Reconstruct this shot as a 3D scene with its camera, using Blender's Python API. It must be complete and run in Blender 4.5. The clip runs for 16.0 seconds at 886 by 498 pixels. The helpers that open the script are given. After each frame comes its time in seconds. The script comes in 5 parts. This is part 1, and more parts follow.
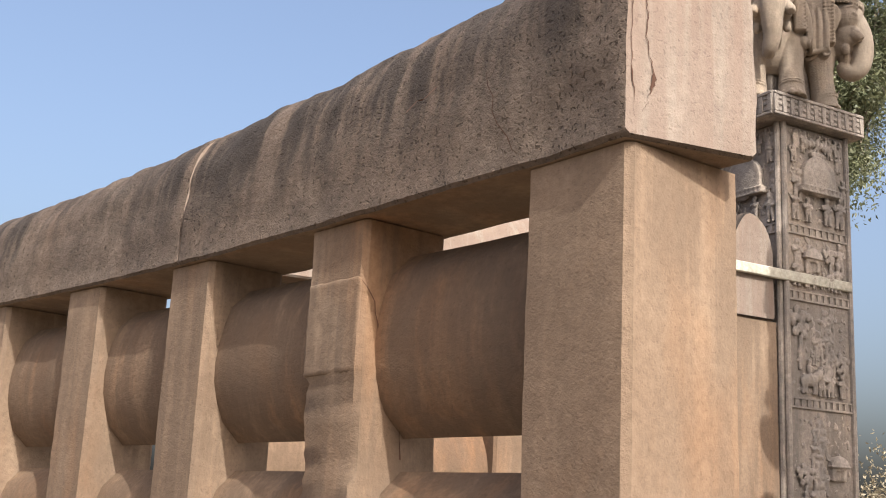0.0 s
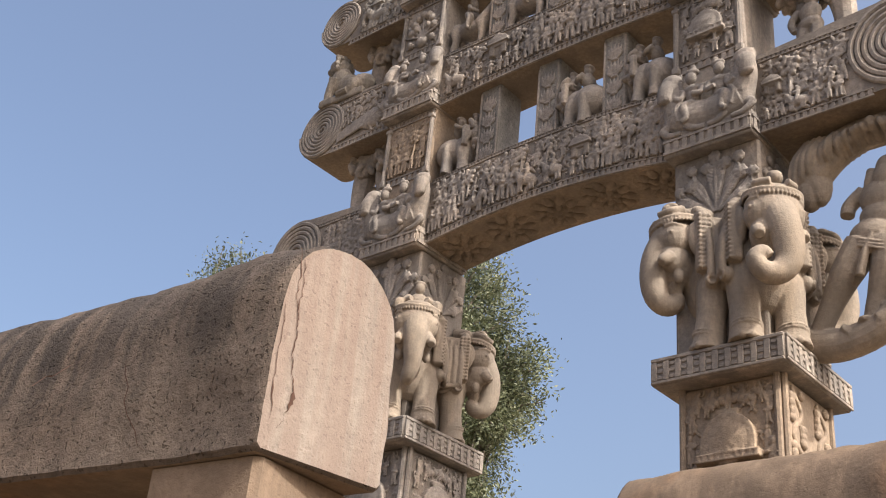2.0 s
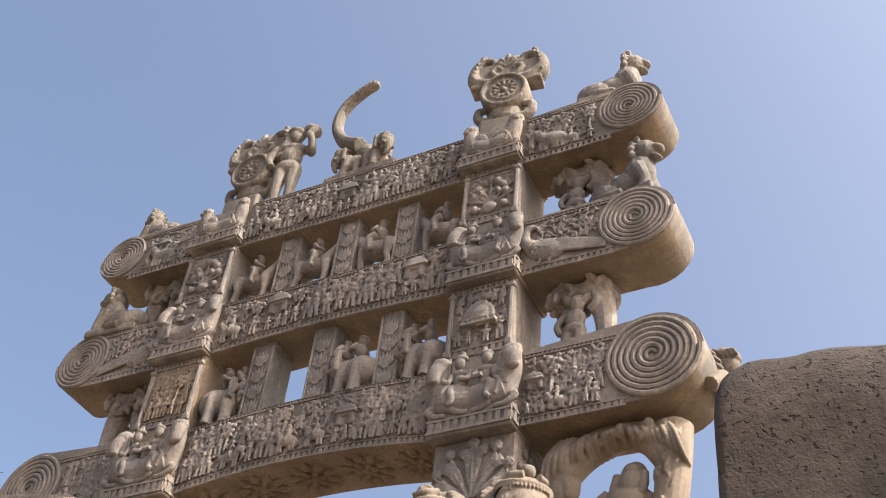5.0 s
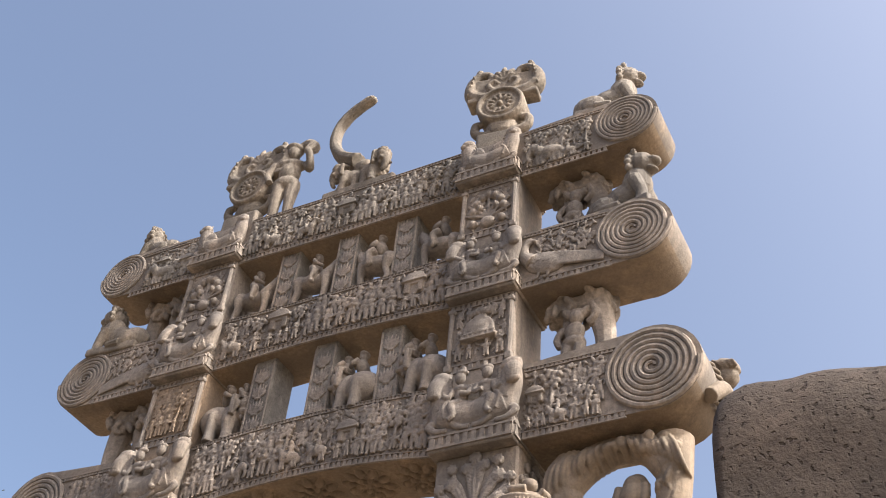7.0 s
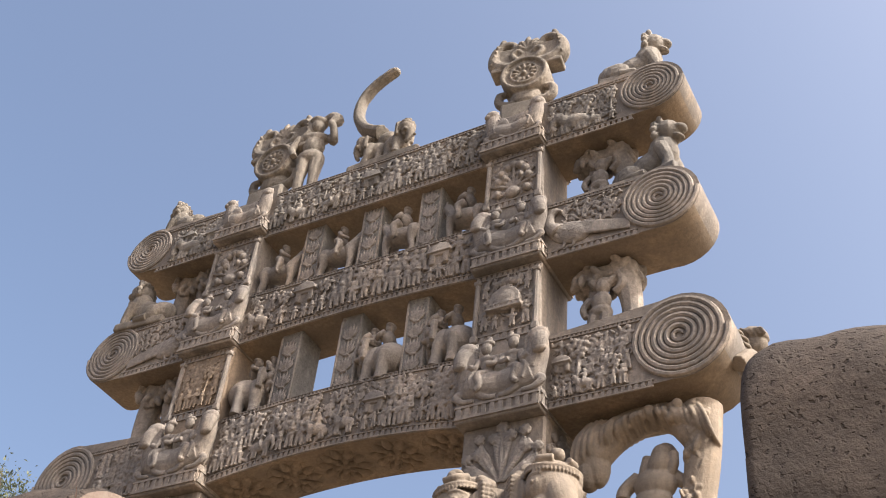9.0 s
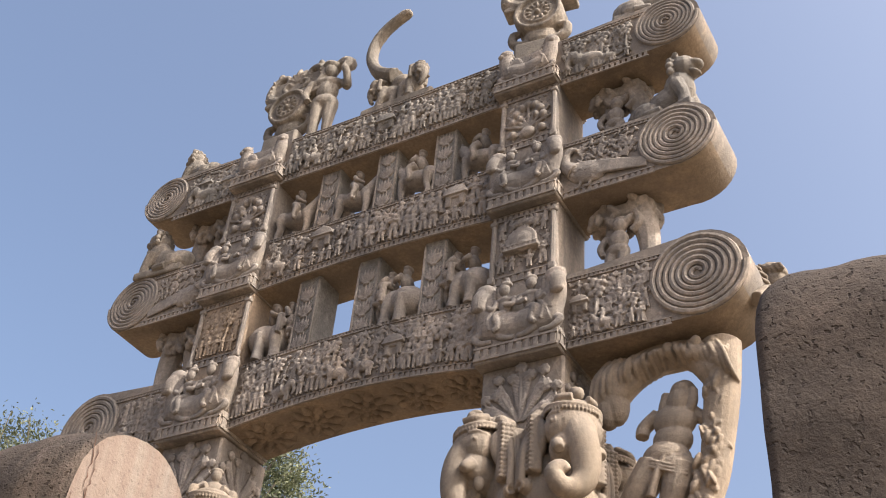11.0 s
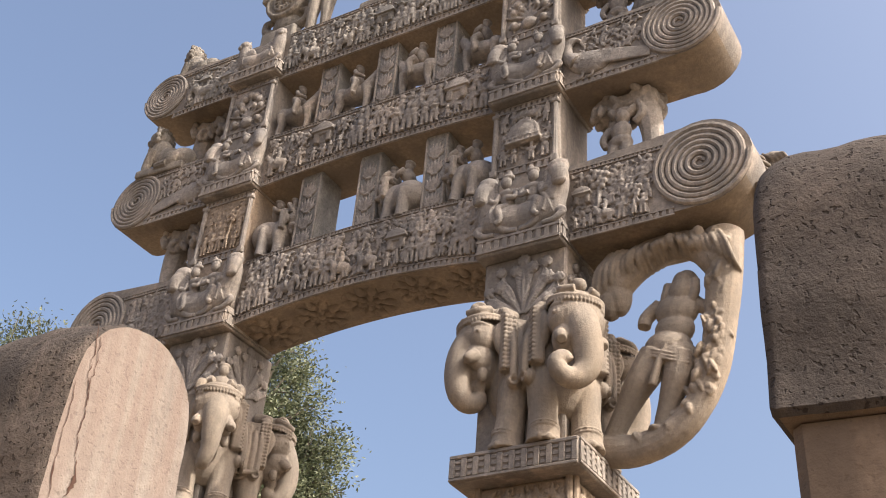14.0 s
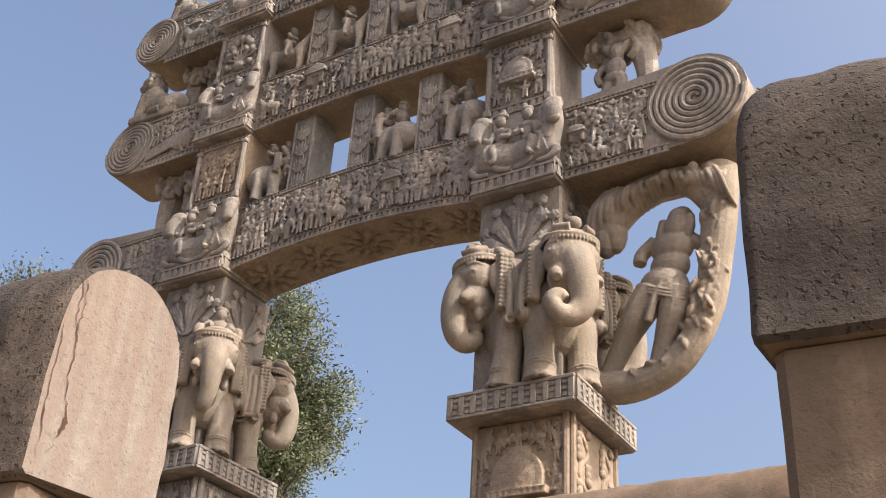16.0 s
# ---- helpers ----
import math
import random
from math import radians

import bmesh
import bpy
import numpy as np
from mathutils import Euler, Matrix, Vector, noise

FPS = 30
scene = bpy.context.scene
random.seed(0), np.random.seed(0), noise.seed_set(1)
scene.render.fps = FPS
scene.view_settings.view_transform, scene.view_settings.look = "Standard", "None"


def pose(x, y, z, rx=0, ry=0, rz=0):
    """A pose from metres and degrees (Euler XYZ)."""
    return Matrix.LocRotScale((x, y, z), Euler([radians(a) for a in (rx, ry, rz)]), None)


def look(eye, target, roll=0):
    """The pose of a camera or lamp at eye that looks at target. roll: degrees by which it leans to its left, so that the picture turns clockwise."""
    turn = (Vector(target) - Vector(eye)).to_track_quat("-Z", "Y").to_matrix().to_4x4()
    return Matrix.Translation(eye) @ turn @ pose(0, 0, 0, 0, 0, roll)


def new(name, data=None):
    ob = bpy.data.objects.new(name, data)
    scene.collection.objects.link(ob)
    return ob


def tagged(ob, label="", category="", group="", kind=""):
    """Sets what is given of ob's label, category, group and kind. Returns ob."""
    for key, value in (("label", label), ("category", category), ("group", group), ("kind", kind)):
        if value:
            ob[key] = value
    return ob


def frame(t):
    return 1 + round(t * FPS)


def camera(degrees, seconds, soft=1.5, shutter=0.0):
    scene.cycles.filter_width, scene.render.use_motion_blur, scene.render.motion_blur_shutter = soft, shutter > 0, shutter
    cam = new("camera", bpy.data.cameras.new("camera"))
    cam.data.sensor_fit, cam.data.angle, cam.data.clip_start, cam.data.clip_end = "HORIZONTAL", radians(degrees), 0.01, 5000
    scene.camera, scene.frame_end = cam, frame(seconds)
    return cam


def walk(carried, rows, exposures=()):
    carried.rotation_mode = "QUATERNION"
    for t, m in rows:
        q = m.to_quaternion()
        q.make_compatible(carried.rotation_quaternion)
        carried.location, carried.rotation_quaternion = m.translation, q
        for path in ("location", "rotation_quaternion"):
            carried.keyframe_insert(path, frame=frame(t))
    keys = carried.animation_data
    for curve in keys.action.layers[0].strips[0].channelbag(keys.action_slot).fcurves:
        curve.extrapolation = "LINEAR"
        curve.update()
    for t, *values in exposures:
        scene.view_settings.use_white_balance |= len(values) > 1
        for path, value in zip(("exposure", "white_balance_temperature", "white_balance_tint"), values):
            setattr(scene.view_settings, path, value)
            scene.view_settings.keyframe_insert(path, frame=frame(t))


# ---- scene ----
cam = camera(42.2, 16.0, 1.0)
PATH = [
    (0, (4.008, -5.175, 1.597), (2.312, -4.216, 2.046), 2.8),
    (0.5, (4.01, -5.17, 1.612), (2.445, -4.112, 2.268), 3.8),
    (1, (4.012, -5.171, 1.617), (2.545, -4.021, 2.343), 4.8),
    (1.5, (4.015, -5.169, 1.629), (2.662, -3.94, 2.442), 4.8),
    (2, (4.024, -5.184, 1.639), (2.831, -3.901, 2.605), 6.0),
    (2.5, (4.022, -5.187, 1.648), (2.972, -3.871, 2.728), 6.1),
    (3, (4.013, -5.197, 1.639), (3.077, -3.869, 2.805), 6.5),
    (3.5, (4.023, -5.211, 1.64), (3.161, -3.901, 2.88), 7.2),
    (4, (4.026, -5.23, 1.638), (3.229, -3.93, 2.932), 6.9),
    (4.5, (4.032, -5.231, 1.646), (3.274, -3.968, 2.999), 7.2),
    (7, (4.06, -5.284, 1.653), (3.321, -4.034, 3.028), 6.0),
    (7.5, (4.057, -5.281, 1.655), (3.302, -4.032, 3.022), 6.2),
    (8, (4.045, -5.265, 1.65), (3.271, -4.011, 3.003), 6.3),
    (10.5, (4.056, -5.229, 1.654), (3.238, -3.957, 2.962), 6.3),
    (11, (4.052, -5.219, 1.653), (3.208, -3.919, 2.917), 5.8),
    (11.5, (4.048, -5.21, 1.654), (3.181, -3.892, 2.882), 5.7),
    (12, (4.042, -5.199, 1.652), (3.162, -3.858, 2.846), 5.5),
    (12.5, (4.043, -5.198, 1.652), (3.162, -3.853, 2.842), 5.5),
    (13, (4.049, -5.201, 1.65), (3.167, -3.85, 2.832), 5.4),
    (13.5, (4.056, -5.199, 1.647), (3.174, -3.832, 2.811), 5.2),
    (14, (4.055, -5.191, 1.647), (3.16, -3.796, 2.767), 4.9),
    (14.5, (4.059, -5.181, 1.645), (3.153, -3.765, 2.728), 4.5),
    (15, (4.06, -5.167, 1.646), (3.149, -3.727, 2.693), 4.1),
    (15.5, (4.063, -5.165, 1.644), (3.15, -3.727, 2.691), 4.1),
    (16, (4.075, -5.157, 1.641), (3.157, -3.714, 2.678), 3.8),
]
walk(cam, [(t, look(eye, target, roll)) for t, eye, target, roll in PATH],
     ((0.0, 0.85), (1.5, 0.83), (2.0, 0.75), (2.5, 0.69), (3.0, 0.73), (3.5, 0.79), (4.5, 0.86), (8.0, 0.86), (13.0, 0.86), (16.0, 0.8)))

# ---- light ----
SUN_EL, SUN_AZ = 43.0, -3.0      # degrees; azimuth from +x towards +y
_a, _e = radians(SUN_AZ), radians(SUN_EL)
TO_SUN = Vector((math.cos(_a) * math.cos(_e), math.sin(_a) * math.cos(_e), math.sin(_e)))
world = bpy.data.worlds.new("world")
scene.world = world
world.use_nodes = True
wn = world.node_tree
sky = wn.nodes.new("ShaderNodeTexSky")
sky.sky_type = "NISHITA"
sky.sun_disc = False
sky.sun_elevation = _e
sky.sun_rotation = radians(90) - _a
sky.air_density, sky.dust_density, sky.ozone_density = 0.9, 8.5, 1.4
wn.nodes["Background"].inputs["Strength"].default_value = 0.174
wn.links.new(sky.outputs["Color"], wn.nodes["Background"].inputs["Color"])
scene.view_settings.exposure = 0.85
sun_data = bpy.data.lights.new("sun", "SUN")
sun_data.energy, sun_data.angle, sun_data.color = 3.9, radians(0.6), (1.0, 0.945, 0.86)
sun = new("sun", sun_data)
sun.matrix_world = look(TO_SUN * 50, (0, 0, 0))


# ---- materials ----
def nodes_of(name):
    m = bpy.data.materials.new(name)
    m.use_nodes = True
    return m, m.node_tree.nodes, m.node_tree.links, m.node_tree.nodes["Principled BSDF"]


def tex(nt, kind, scale, detail=6.0, rough=0.6, vec=None):
    n = nt.nodes.new(kind)
    n.inputs["Scale"].default_value = scale
    if kind == "ShaderNodeTexNoise":
        n.inputs["Detail"].default_value = detail
        n.inputs["Roughness"].default_value = rough
    if vec is not None:
        nt.links.new(vec, n.inputs["Vector"])
    return n


def ramp(nt, src, stops):
    r = nt.nodes.new("ShaderNodeValToRGB")
    el = r.color_ramp.elements
    while len(el) < len(stops):
        el.new(0.5)
    for e, (p, c) in zip(el, stops):
        e.position = p
        e.color = (*c, 1) if isinstance(c, tuple) else (c, c, c, 1)
    nt.links.new(src, r.inputs["Fac"])
    return r


def mix(nt, fac, a, b, blend="MIX"):
    n = nt.nodes.new("ShaderNodeMix")
    n.data_type, n.blend_type = "RGBA", blend
    for sock, val in ((n.inputs["Factor"], fac), (n.inputs["A"], a), (n.inputs["B"], b)):
        if isinstance(val, (int, float)):
            sock.default_value = val
        elif isinstance(val, tuple):
            sock.default_value = (*val, 1)
        else:
            nt.links.new(val, sock)
    return n.outputs["Result"]


def place(nt, stretch=(1, 1, 1)):
    g = nt.nodes.new("ShaderNodeNewGeometry")
    mp = nt.nodes.new("ShaderNodeMapping")
    mp.inputs["Scale"].default_value = stretch
    nt.links.new(g.outputs["Position"], mp.inputs["Vector"])
    return mp.outputs["Vector"]


def sandstone(name, light, dark, tint, tint_amount=0.5, grime=(0.08, 0.07, 0.065), grime_amount=0.0,
              streak=(7, 7, 0.8), grain=0.35, pits=0.0, patch=1.3, crest=None, mottle=0.55, speckle=0.75):
    """Weathered sandstone: two tones in patches, an ochre tint, fine grain, pits and rain streaks."""
    m, nd, ln, b = nodes_of(name)
    nt = m.node_tree
    p = place(nt)
    big = tex(nt, "ShaderNodeTexNoise", patch, 5, 0.6, p)
    c = ramp(nt, big.outputs["Fac"], [(0.35, dark), (0.62, light)]).outputs["Color"]
    warm = tex(nt, "ShaderNodeTexNoise", 0.9, 4, 0.65, place(nt, (1.7, 1.7, 0.7)))
    wf = ramp(nt, warm.outputs["Fac"], [(0.5, 0.0), (0.72, tint_amount)]).outputs["Color"]
    c = mix(nt, wf, c, tint)
    fine = tex(nt, "ShaderNodeTexNoise", 38, 8, 0.7, p)
    c = mix(nt, speckle, c, ramp(nt, fine.outputs["Fac"], [(0.3, 0.55), (0.7, 1.3)]).outputs["Color"], "MULTIPLY")
    mid = tex(nt, "ShaderNodeTexNoise", 11, 6, 0.65, p)
    c = mix(nt, mottle, c, ramp(nt, mid.outputs["Fac"], [(0.32, 0.68), (0.68, 1.3)]).outputs["Color"], "MULTIPLY")
    if grime_amount:
        st = tex(nt, "ShaderNodeTexNoise", 1.0, 6, 0.62, place(nt, streak))
        pt = tex(nt, "ShaderNodeTexNoise", 0.8, 3, 0.5, p)
        gf = mix(nt, 1.0, ramp(nt, st.outputs["Fac"], [(0.4, 0.0), (0.53, 1.0)]).outputs["Color"],
                 ramp(nt, pt.outputs["Fac"], [(0.32, 0.15), (0.5, grime_amount)]).outputs["Color"], "MULTIPLY")
        if crest:       # soot and lichen washed down from the top of the stone
            sp = nd.new("ShaderNodeSeparateXYZ")
            ln.new(place(nt), sp.inputs[0])
            ad = nd.new("ShaderNodeMath")
            ad.operation = "MULTIPLY_ADD"
            ad.inputs[1].default_value = 0.7
            ln.new(st.outputs["Fac"], ad.inputs[0])
            ln.new(sp.outputs["Z"], ad.inputs[2])
            mr = nd.new("ShaderNodeMapRange")
            mr.inputs["From Min"].default_value, mr.inputs["From Max"].default_value = crest
            mr.inputs["To Min"].default_value = 0.12
            ln.new(ad.outputs[0], mr.inputs["Value"])
            gf = mix(nt, 1.0, gf, mr.outputs[0], "MULTIPLY")
        c = mix(nt, gf, c, grime)
    h = mix(nt, 0.35, fine.outputs["Fac"], tex(nt, "ShaderNodeTexNoise", 140, 4, 0.6, p).outputs["Fac"])
    if pits:
        vo = tex(nt, "ShaderNodeTexNoise", 85, 2, 0.4, p)
        pf = ramp(nt, vo.outputs["Fac"], [(0.61, 0.0), (0.68, 1.0)]).outputs["Color"]
        zone = ramp(nt, tex(nt, "ShaderNodeTexNoise", 2.1, 3, 0.5, p).outputs["Fac"], [(0.28, 0.3 * pits), (0.52, pits)]).outputs["Color"]
        pf = mix(nt, 1.0, pf, zone, "MULTIPLY")
        c = mix(nt, pf, c, mix(nt, 1.0, c, (0.42, 0.38, 0.35), "MULTIPLY"))
        h = mix(nt, pf, h, (0.0, 0.0, 0.0))
    ln.new(c, b.inputs["Base Color"])
    b.inputs["Roughness"].default_value = 0.9
    b.inputs["Specular IOR Level"].default_value = 0.25
    bp = nd.new("ShaderNodeBump")
    bp.inputs["Strength"].default_value = grain
    bp.inputs["Distance"].default_value = 0.012
    ln.new(h, bp.inputs["Height"])
    ln.new(bp.outputs["Normal"], b.inputs["Normal"])
    return m


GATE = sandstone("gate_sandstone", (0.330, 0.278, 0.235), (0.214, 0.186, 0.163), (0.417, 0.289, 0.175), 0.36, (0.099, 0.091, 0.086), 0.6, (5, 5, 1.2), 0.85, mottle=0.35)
# gate stone with warm ground bounce mixed into its colour, for undersides
BOUNCE_WARM = sandstone("bounce_warm_sandstone", (0.252, 0.194, 0.141), (0.180, 0.139, 0.103), (0.304, 0.212, 0.130), 0.45, (0.120, 0.099, 0.082), 0.5, (3, 3, 1), 0.6, mottle=0.35)
GREY = sandstone("grey_lichened_sandstone", (0.285, 0.262, 0.235), (0.190, 0.176, 0.160), (0.315, 0.262, 0.200), 0.25, (0.100, 0.095, 0.090), 0.5, (6, 6, 3), 0.9, 0.6, mottle=0.6)
WARM = sandstone("warm_gate_sandstone", (0.362, 0.278, 0.204), (0.262, 0.203, 0.152), (0.420, 0.292, 0.178), 0.4, (0.160, 0.125, 0.098), 0.5, (5, 5, 1.2), 0.85, mottle=0.35)
RELIEF = sandstone("carved_sandstone", (0.351, 0.301, 0.259), (0.235, 0.207, 0.186), (0.433, 0.318, 0.214), 0.4, (0.107, 0.100, 0.097), 0.55, (4, 4, 2), 0.85, mottle=0.3)
RELIEF_GREY = sandstone("greyed_carved_sandstone", (0.300, 0.268, 0.236), (0.196, 0.178, 0.162), (0.345, 0.272, 0.195), 0.3, (0.092, 0.087, 0.083), 0.65, (4, 4, 2), 0.85, mottle=0.35)
STATUE = sandstone("statue_sandstone", (0.322, 0.263, 0.209), (0.228, 0.189, 0.153), (0.389, 0.277, 0.171), 0.4, (0.120, 0.104, 0.089), 0.5, (5, 5, 1.5), 0.6, mottle=0.2, speckle=0.45)
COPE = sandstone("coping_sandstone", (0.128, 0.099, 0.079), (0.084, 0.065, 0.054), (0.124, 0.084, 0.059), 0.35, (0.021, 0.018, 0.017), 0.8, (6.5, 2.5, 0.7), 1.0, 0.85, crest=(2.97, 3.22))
# pitted stone, its base darkened to stand for shade on that railing's face
COPE_PITTED_SHADED = sandstone("shaded_pitted_coping_sandstone", (0.082, 0.063, 0.052), (0.057, 0.045, 0.038), (0.082, 0.059, 0.045), 0.3, (0.047, 0.039, 0.035), 0.35, (3, 2.5, 1.5), 0.8, 1.0)
DRESSED = sandstone("dressed_sandstone", (0.212, 0.179, 0.154), (0.176, 0.145, 0.124), (0.218, 0.158, 0.118), 0.35, (0.158, 0.112, 0.090), 0.65, (14, 14, 0.7), 0.5, 0.25, patch=3.0, mottle=0.25, speckle=0.45)
LICHEN = sandstone("lichened_sandstone", (0.315, 0.270, 0.225), (0.205, 0.180, 0.155), (0.350, 0.270, 0.195), 0.3, (0.085, 0.078, 0.07), 0.6, (5, 5, 1.5), 0.85, 0.3, mottle=0.4)
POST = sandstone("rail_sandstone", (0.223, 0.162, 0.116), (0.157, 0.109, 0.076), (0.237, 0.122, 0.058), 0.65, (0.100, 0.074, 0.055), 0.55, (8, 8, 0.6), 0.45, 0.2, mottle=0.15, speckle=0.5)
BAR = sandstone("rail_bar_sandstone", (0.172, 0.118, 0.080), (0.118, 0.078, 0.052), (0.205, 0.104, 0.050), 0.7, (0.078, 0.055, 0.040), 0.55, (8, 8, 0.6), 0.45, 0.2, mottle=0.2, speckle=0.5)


# ---- geometry helpers ----
class Geo:
    def __init__(self):
        self.v, self.f = [], []

    def add(self, v, f, m=None):
        n = len(self.v)
        self.v += [tuple(m @ Vector(q)) for q in v] if m is not None else [tuple(q) for q in v]
        self.f += [tuple(i + n for i in q) for q in f]
        return self

    def join(self, other, m=None):
        return self.add(other.v, other.f, m)

    def box(self, x0, x1, y0, y1, z0, z1, c=0.008, m=None):
        lo, hi = (x0, y0, z0), (x1, y1, z1)
        c = min(c, (x1 - x0) / 2.2, (y1 - y0) / 2.2, (z1 - z0) / 2.2)
        v, ix = [], {}
        for s in [(a, b, d) for a in (0, 1) for b in (0, 1) for d in (0, 1)]:
            for ax in range(3):
                q = []
                for k in range(3):
                    e = hi[k] if s[k] else lo[k]
                    q.append(e if k == ax else e + (-c if s[k] else c))
                ix[s, ax] = len(v)
                v.append(q)
        f = []
        for ax in range(3):
            o = [k for k in range(3) if k != ax]
            for side in (0, 1):
                loop = []
                for a, b in ((0, 0), (1, 0), (1, 1), (0, 1)):
                    s = [0, 0, 0]
                    s[ax], s[o[0]], s[o[1]] = side, a, b
                    loop.append(ix[tuple(s), ax])
                f.append(loop)
            for a in (0, 1):
                for b in (0, 1):
                    s0, s1 = [0, 0, 0], [0, 0, 0]
                    s0[o[0]] = s1[o[0]] = a
                    s0[o[1]] = s1[o[1]] = b
                    s0[ax], s1[ax] = 0, 1
                    f.append([ix[tuple(s0), o[0]], ix[tuple(s1), o[0]], ix[tuple(s1), o[1]], ix[tuple(s0), o[1]]])
        for s in [(a, b, d) for a in (0, 1) for b in (0, 1) for d in (0, 1)]:
            f.append([ix[s, 0], ix[s, 1], ix[s, 2]])
        return self.add(v, f, m)

    def blob(self, c, r, rot=(0, 0, 0), seg=10, rings=6, m=None):
        r = (r, r, r) if isinstance(r, (int, float)) else r
        t = pose(*c, *rot)
        v, f = [(0, 0, r[2])], []
        for i in range(1, rings):
            a = math.pi * i / rings
            for j in range(seg):
                b = 2 * math.pi * j / seg
                v.append((r[0] * math.sin(a) * math.cos(b), r[1] * math.sin(a) * math.sin(b), r[2] * math.cos(a)))
        v.append((0, 0, -r[2]))
        for j in range(seg):
            k = (j + 1) % seg
            f.append((0, 1 + j, 1 + k))
            for i in range(rings - 2):
                a, b = 1 + i * seg, 1 + (i + 1) * seg
                f.append((a + j, b + j, b + k, a + k))
            e = 1 + (rings - 2) * seg
            f.append((e + j, len(v) - 1, e + k))
        return self.add(v, f, t if m is None else m @ t)

    def tube(self, pts, radii, seg=8, m=None, flat=1.0):
        pts = [Vector([float(k) for k in p]) for p in pts]
        radii = [float(radii)] * len(pts) if isinstance(radii, (int, float)) else [float(k) for k in radii]
        if 3 <= len(pts) <= 9:      # round the bends
            p4 = [2 * pts[0] - pts[1]] + pts + [2 * pts[-1] - pts[-2]]
            fine, thick = [], []
            for i in range(len(pts) - 1):
                a, b, c, d = p4[i:i + 4]
                for j in range(4):
                    t = j / 4
                    fine.append(0.5 * (2 * b + (c - a) * t + (2 * a - 5 * b + 4 * c - d) * t * t + (3 * b - a - 3 * c + d) * t ** 3))
                    thick.append(radii[i] + (radii[i + 1] - radii[i]) * t)
            pts, radii = fine + [pts[-1]], thick + [radii[-1]]
        v, f = [], []
        side = None
        for i, p in enumerate(pts):
            d = (pts[min(i + 1, len(pts) - 1)] - pts[max(i - 1, 0)]).normalized()
            ref = Vector((0, 1, 0)) if abs(d.y) < 0.9 else Vector((1, 0, 0))
            s = ref.cross(d).normalized() if side is None else (side - d * side.dot(d)).normalized()
            side = s
            u = d.cross(s)
            for j in range(seg):
                a = 2 * math.pi * j / seg
                v.append(p + radii[i] * (math.cos(a) * s + flat * math.sin(a) * u))
        n = len(pts)
        for i in range(n - 1):
            for j in range(seg):
                k = (j + 1) % seg
                f.append((i * seg + j, i * seg + k, (i + 1) * seg + k, (i + 1) * seg + j))
        f.append(tuple(range(seg))[::-1])
        f.append(tuple((n - 1) * seg + j for j in range(seg)))
        return self.add(v, f, m)

    def prism(self, outline, y0, y1, m=None):
        """An outline of (x, z) pushed from y0 to y1."""
        n = len(outline)
        v = [(x, y0, z) for x, z in outline] + [(x, y1, z) for x, z in outline]
        f = [tuple(range(n)), tuple(range(2 * n - 1, n - 1, -1))]
        f += [(i, i + n, (i + 1) % n + n, (i + 1) % n) for i in range(n)]
        return self.add(v, f, m)

    def sweep(self, rings, caps=True):
        k, n = len(rings[0]), len(rings)
        v = [q for r in rings for q in r]
        f = [(i * k + j, i * k + (j + 1) % k, (i + 1) * k + (j + 1) % k, (i + 1) * k + j) for i in range(n - 1) for j in range(k)]
        if caps:
            f += [tuple(range(k)), tuple((n - 1) * k + j for j in range(k))[::-1]]
        return self.add(v, f)

    def mesh(self, name, angle=40, recalc=True):
        me = bpy.data.meshes.new(name)
        me.from_pydata(self.v, [], self.f)
        if recalc:
            bm = bmesh.new()
            bm.from_mesh(me)
            bmesh.ops.recalc_face_normals(bm, faces=bm.faces)
            bm.to_mesh(me)
            bm.free()
        me.polygons.foreach_set("use_smooth", [True] * len(me.polygons))
        me.set_sharp_from_angle(angle=radians(angle))
        return me


def fused(geo, name, voxel=0.012, smooth=4, rough=0.0, keep=0.29):
    """One skin over many overlapping lumps, softened like worn carving."""
    me = geo.mesh(name + "_lumps")
    ob = bpy.data.objects.new(name, me)
    scene.collection.objects.link(ob)
    r = ob.modifiers.new("skin", "REMESH")
    r.mode, r.voxel_size, r.use_smooth_shade = "VOXEL", voxel, True
    s = ob.modifiers.new("soft", "SMOOTH")
    s.factor, s.iterations = 0.5, smooth
    d = ob.modifiers.new("thin", "DECIMATE")
    d.ratio = keep
    dg = bpy.context.evaluated_depsgraph_get()
    out = bpy.data.meshes.new_from_object(ob.evaluated_get(dg))
    out.name = name
    bpy.data.objects.remove(ob)
    bpy.data.meshes.remove(me)
    if rough:
        n = len(out.vertices)
        co, no = np.empty(n * 3, np.float32), np.empty(n * 3, np.float32)
        out.vertices.foreach_get("co", co)
        out.vertices.foreach_get("normal", no)
        co, no = co.reshape(-1, 3), no.reshape(-1, 3)
        d = np.zeros(n, np.float32)
        rg = np.random.RandomState(len(geo.v) % 1000)
        for f, amp in ((45, 0.35), (100, 0.4), (190, 0.4), (330, 0.35)):
            for _ in range(3):
                d += amp * np.sin(co @ (rg.normal(size=3) * f).astype(np.float32) + rg.uniform(0, 6.3))
        co += no * (d * rough * 0.6)[:, None]
        out.vertices.foreach_set("co", co.ravel())
    out.polygons.foreach_set("use_smooth", [True] * len(out.polygons))
    return out


def part(name, me, material, parent=None, label=""):
    if isinstance(me, Geo):
        me = me.mesh(name)
    ob = new(name, me)
    if not me.materials:
        me.materials.append(material)
    if parent is not None:
        ob.parent = parent
        ob.matrix_parent_inverse = Matrix.Translation(-parent.matrix_basis.translation) if parent.type == "EMPTY" else Matrix()
    if label:
        tagged(ob, label)
    return ob


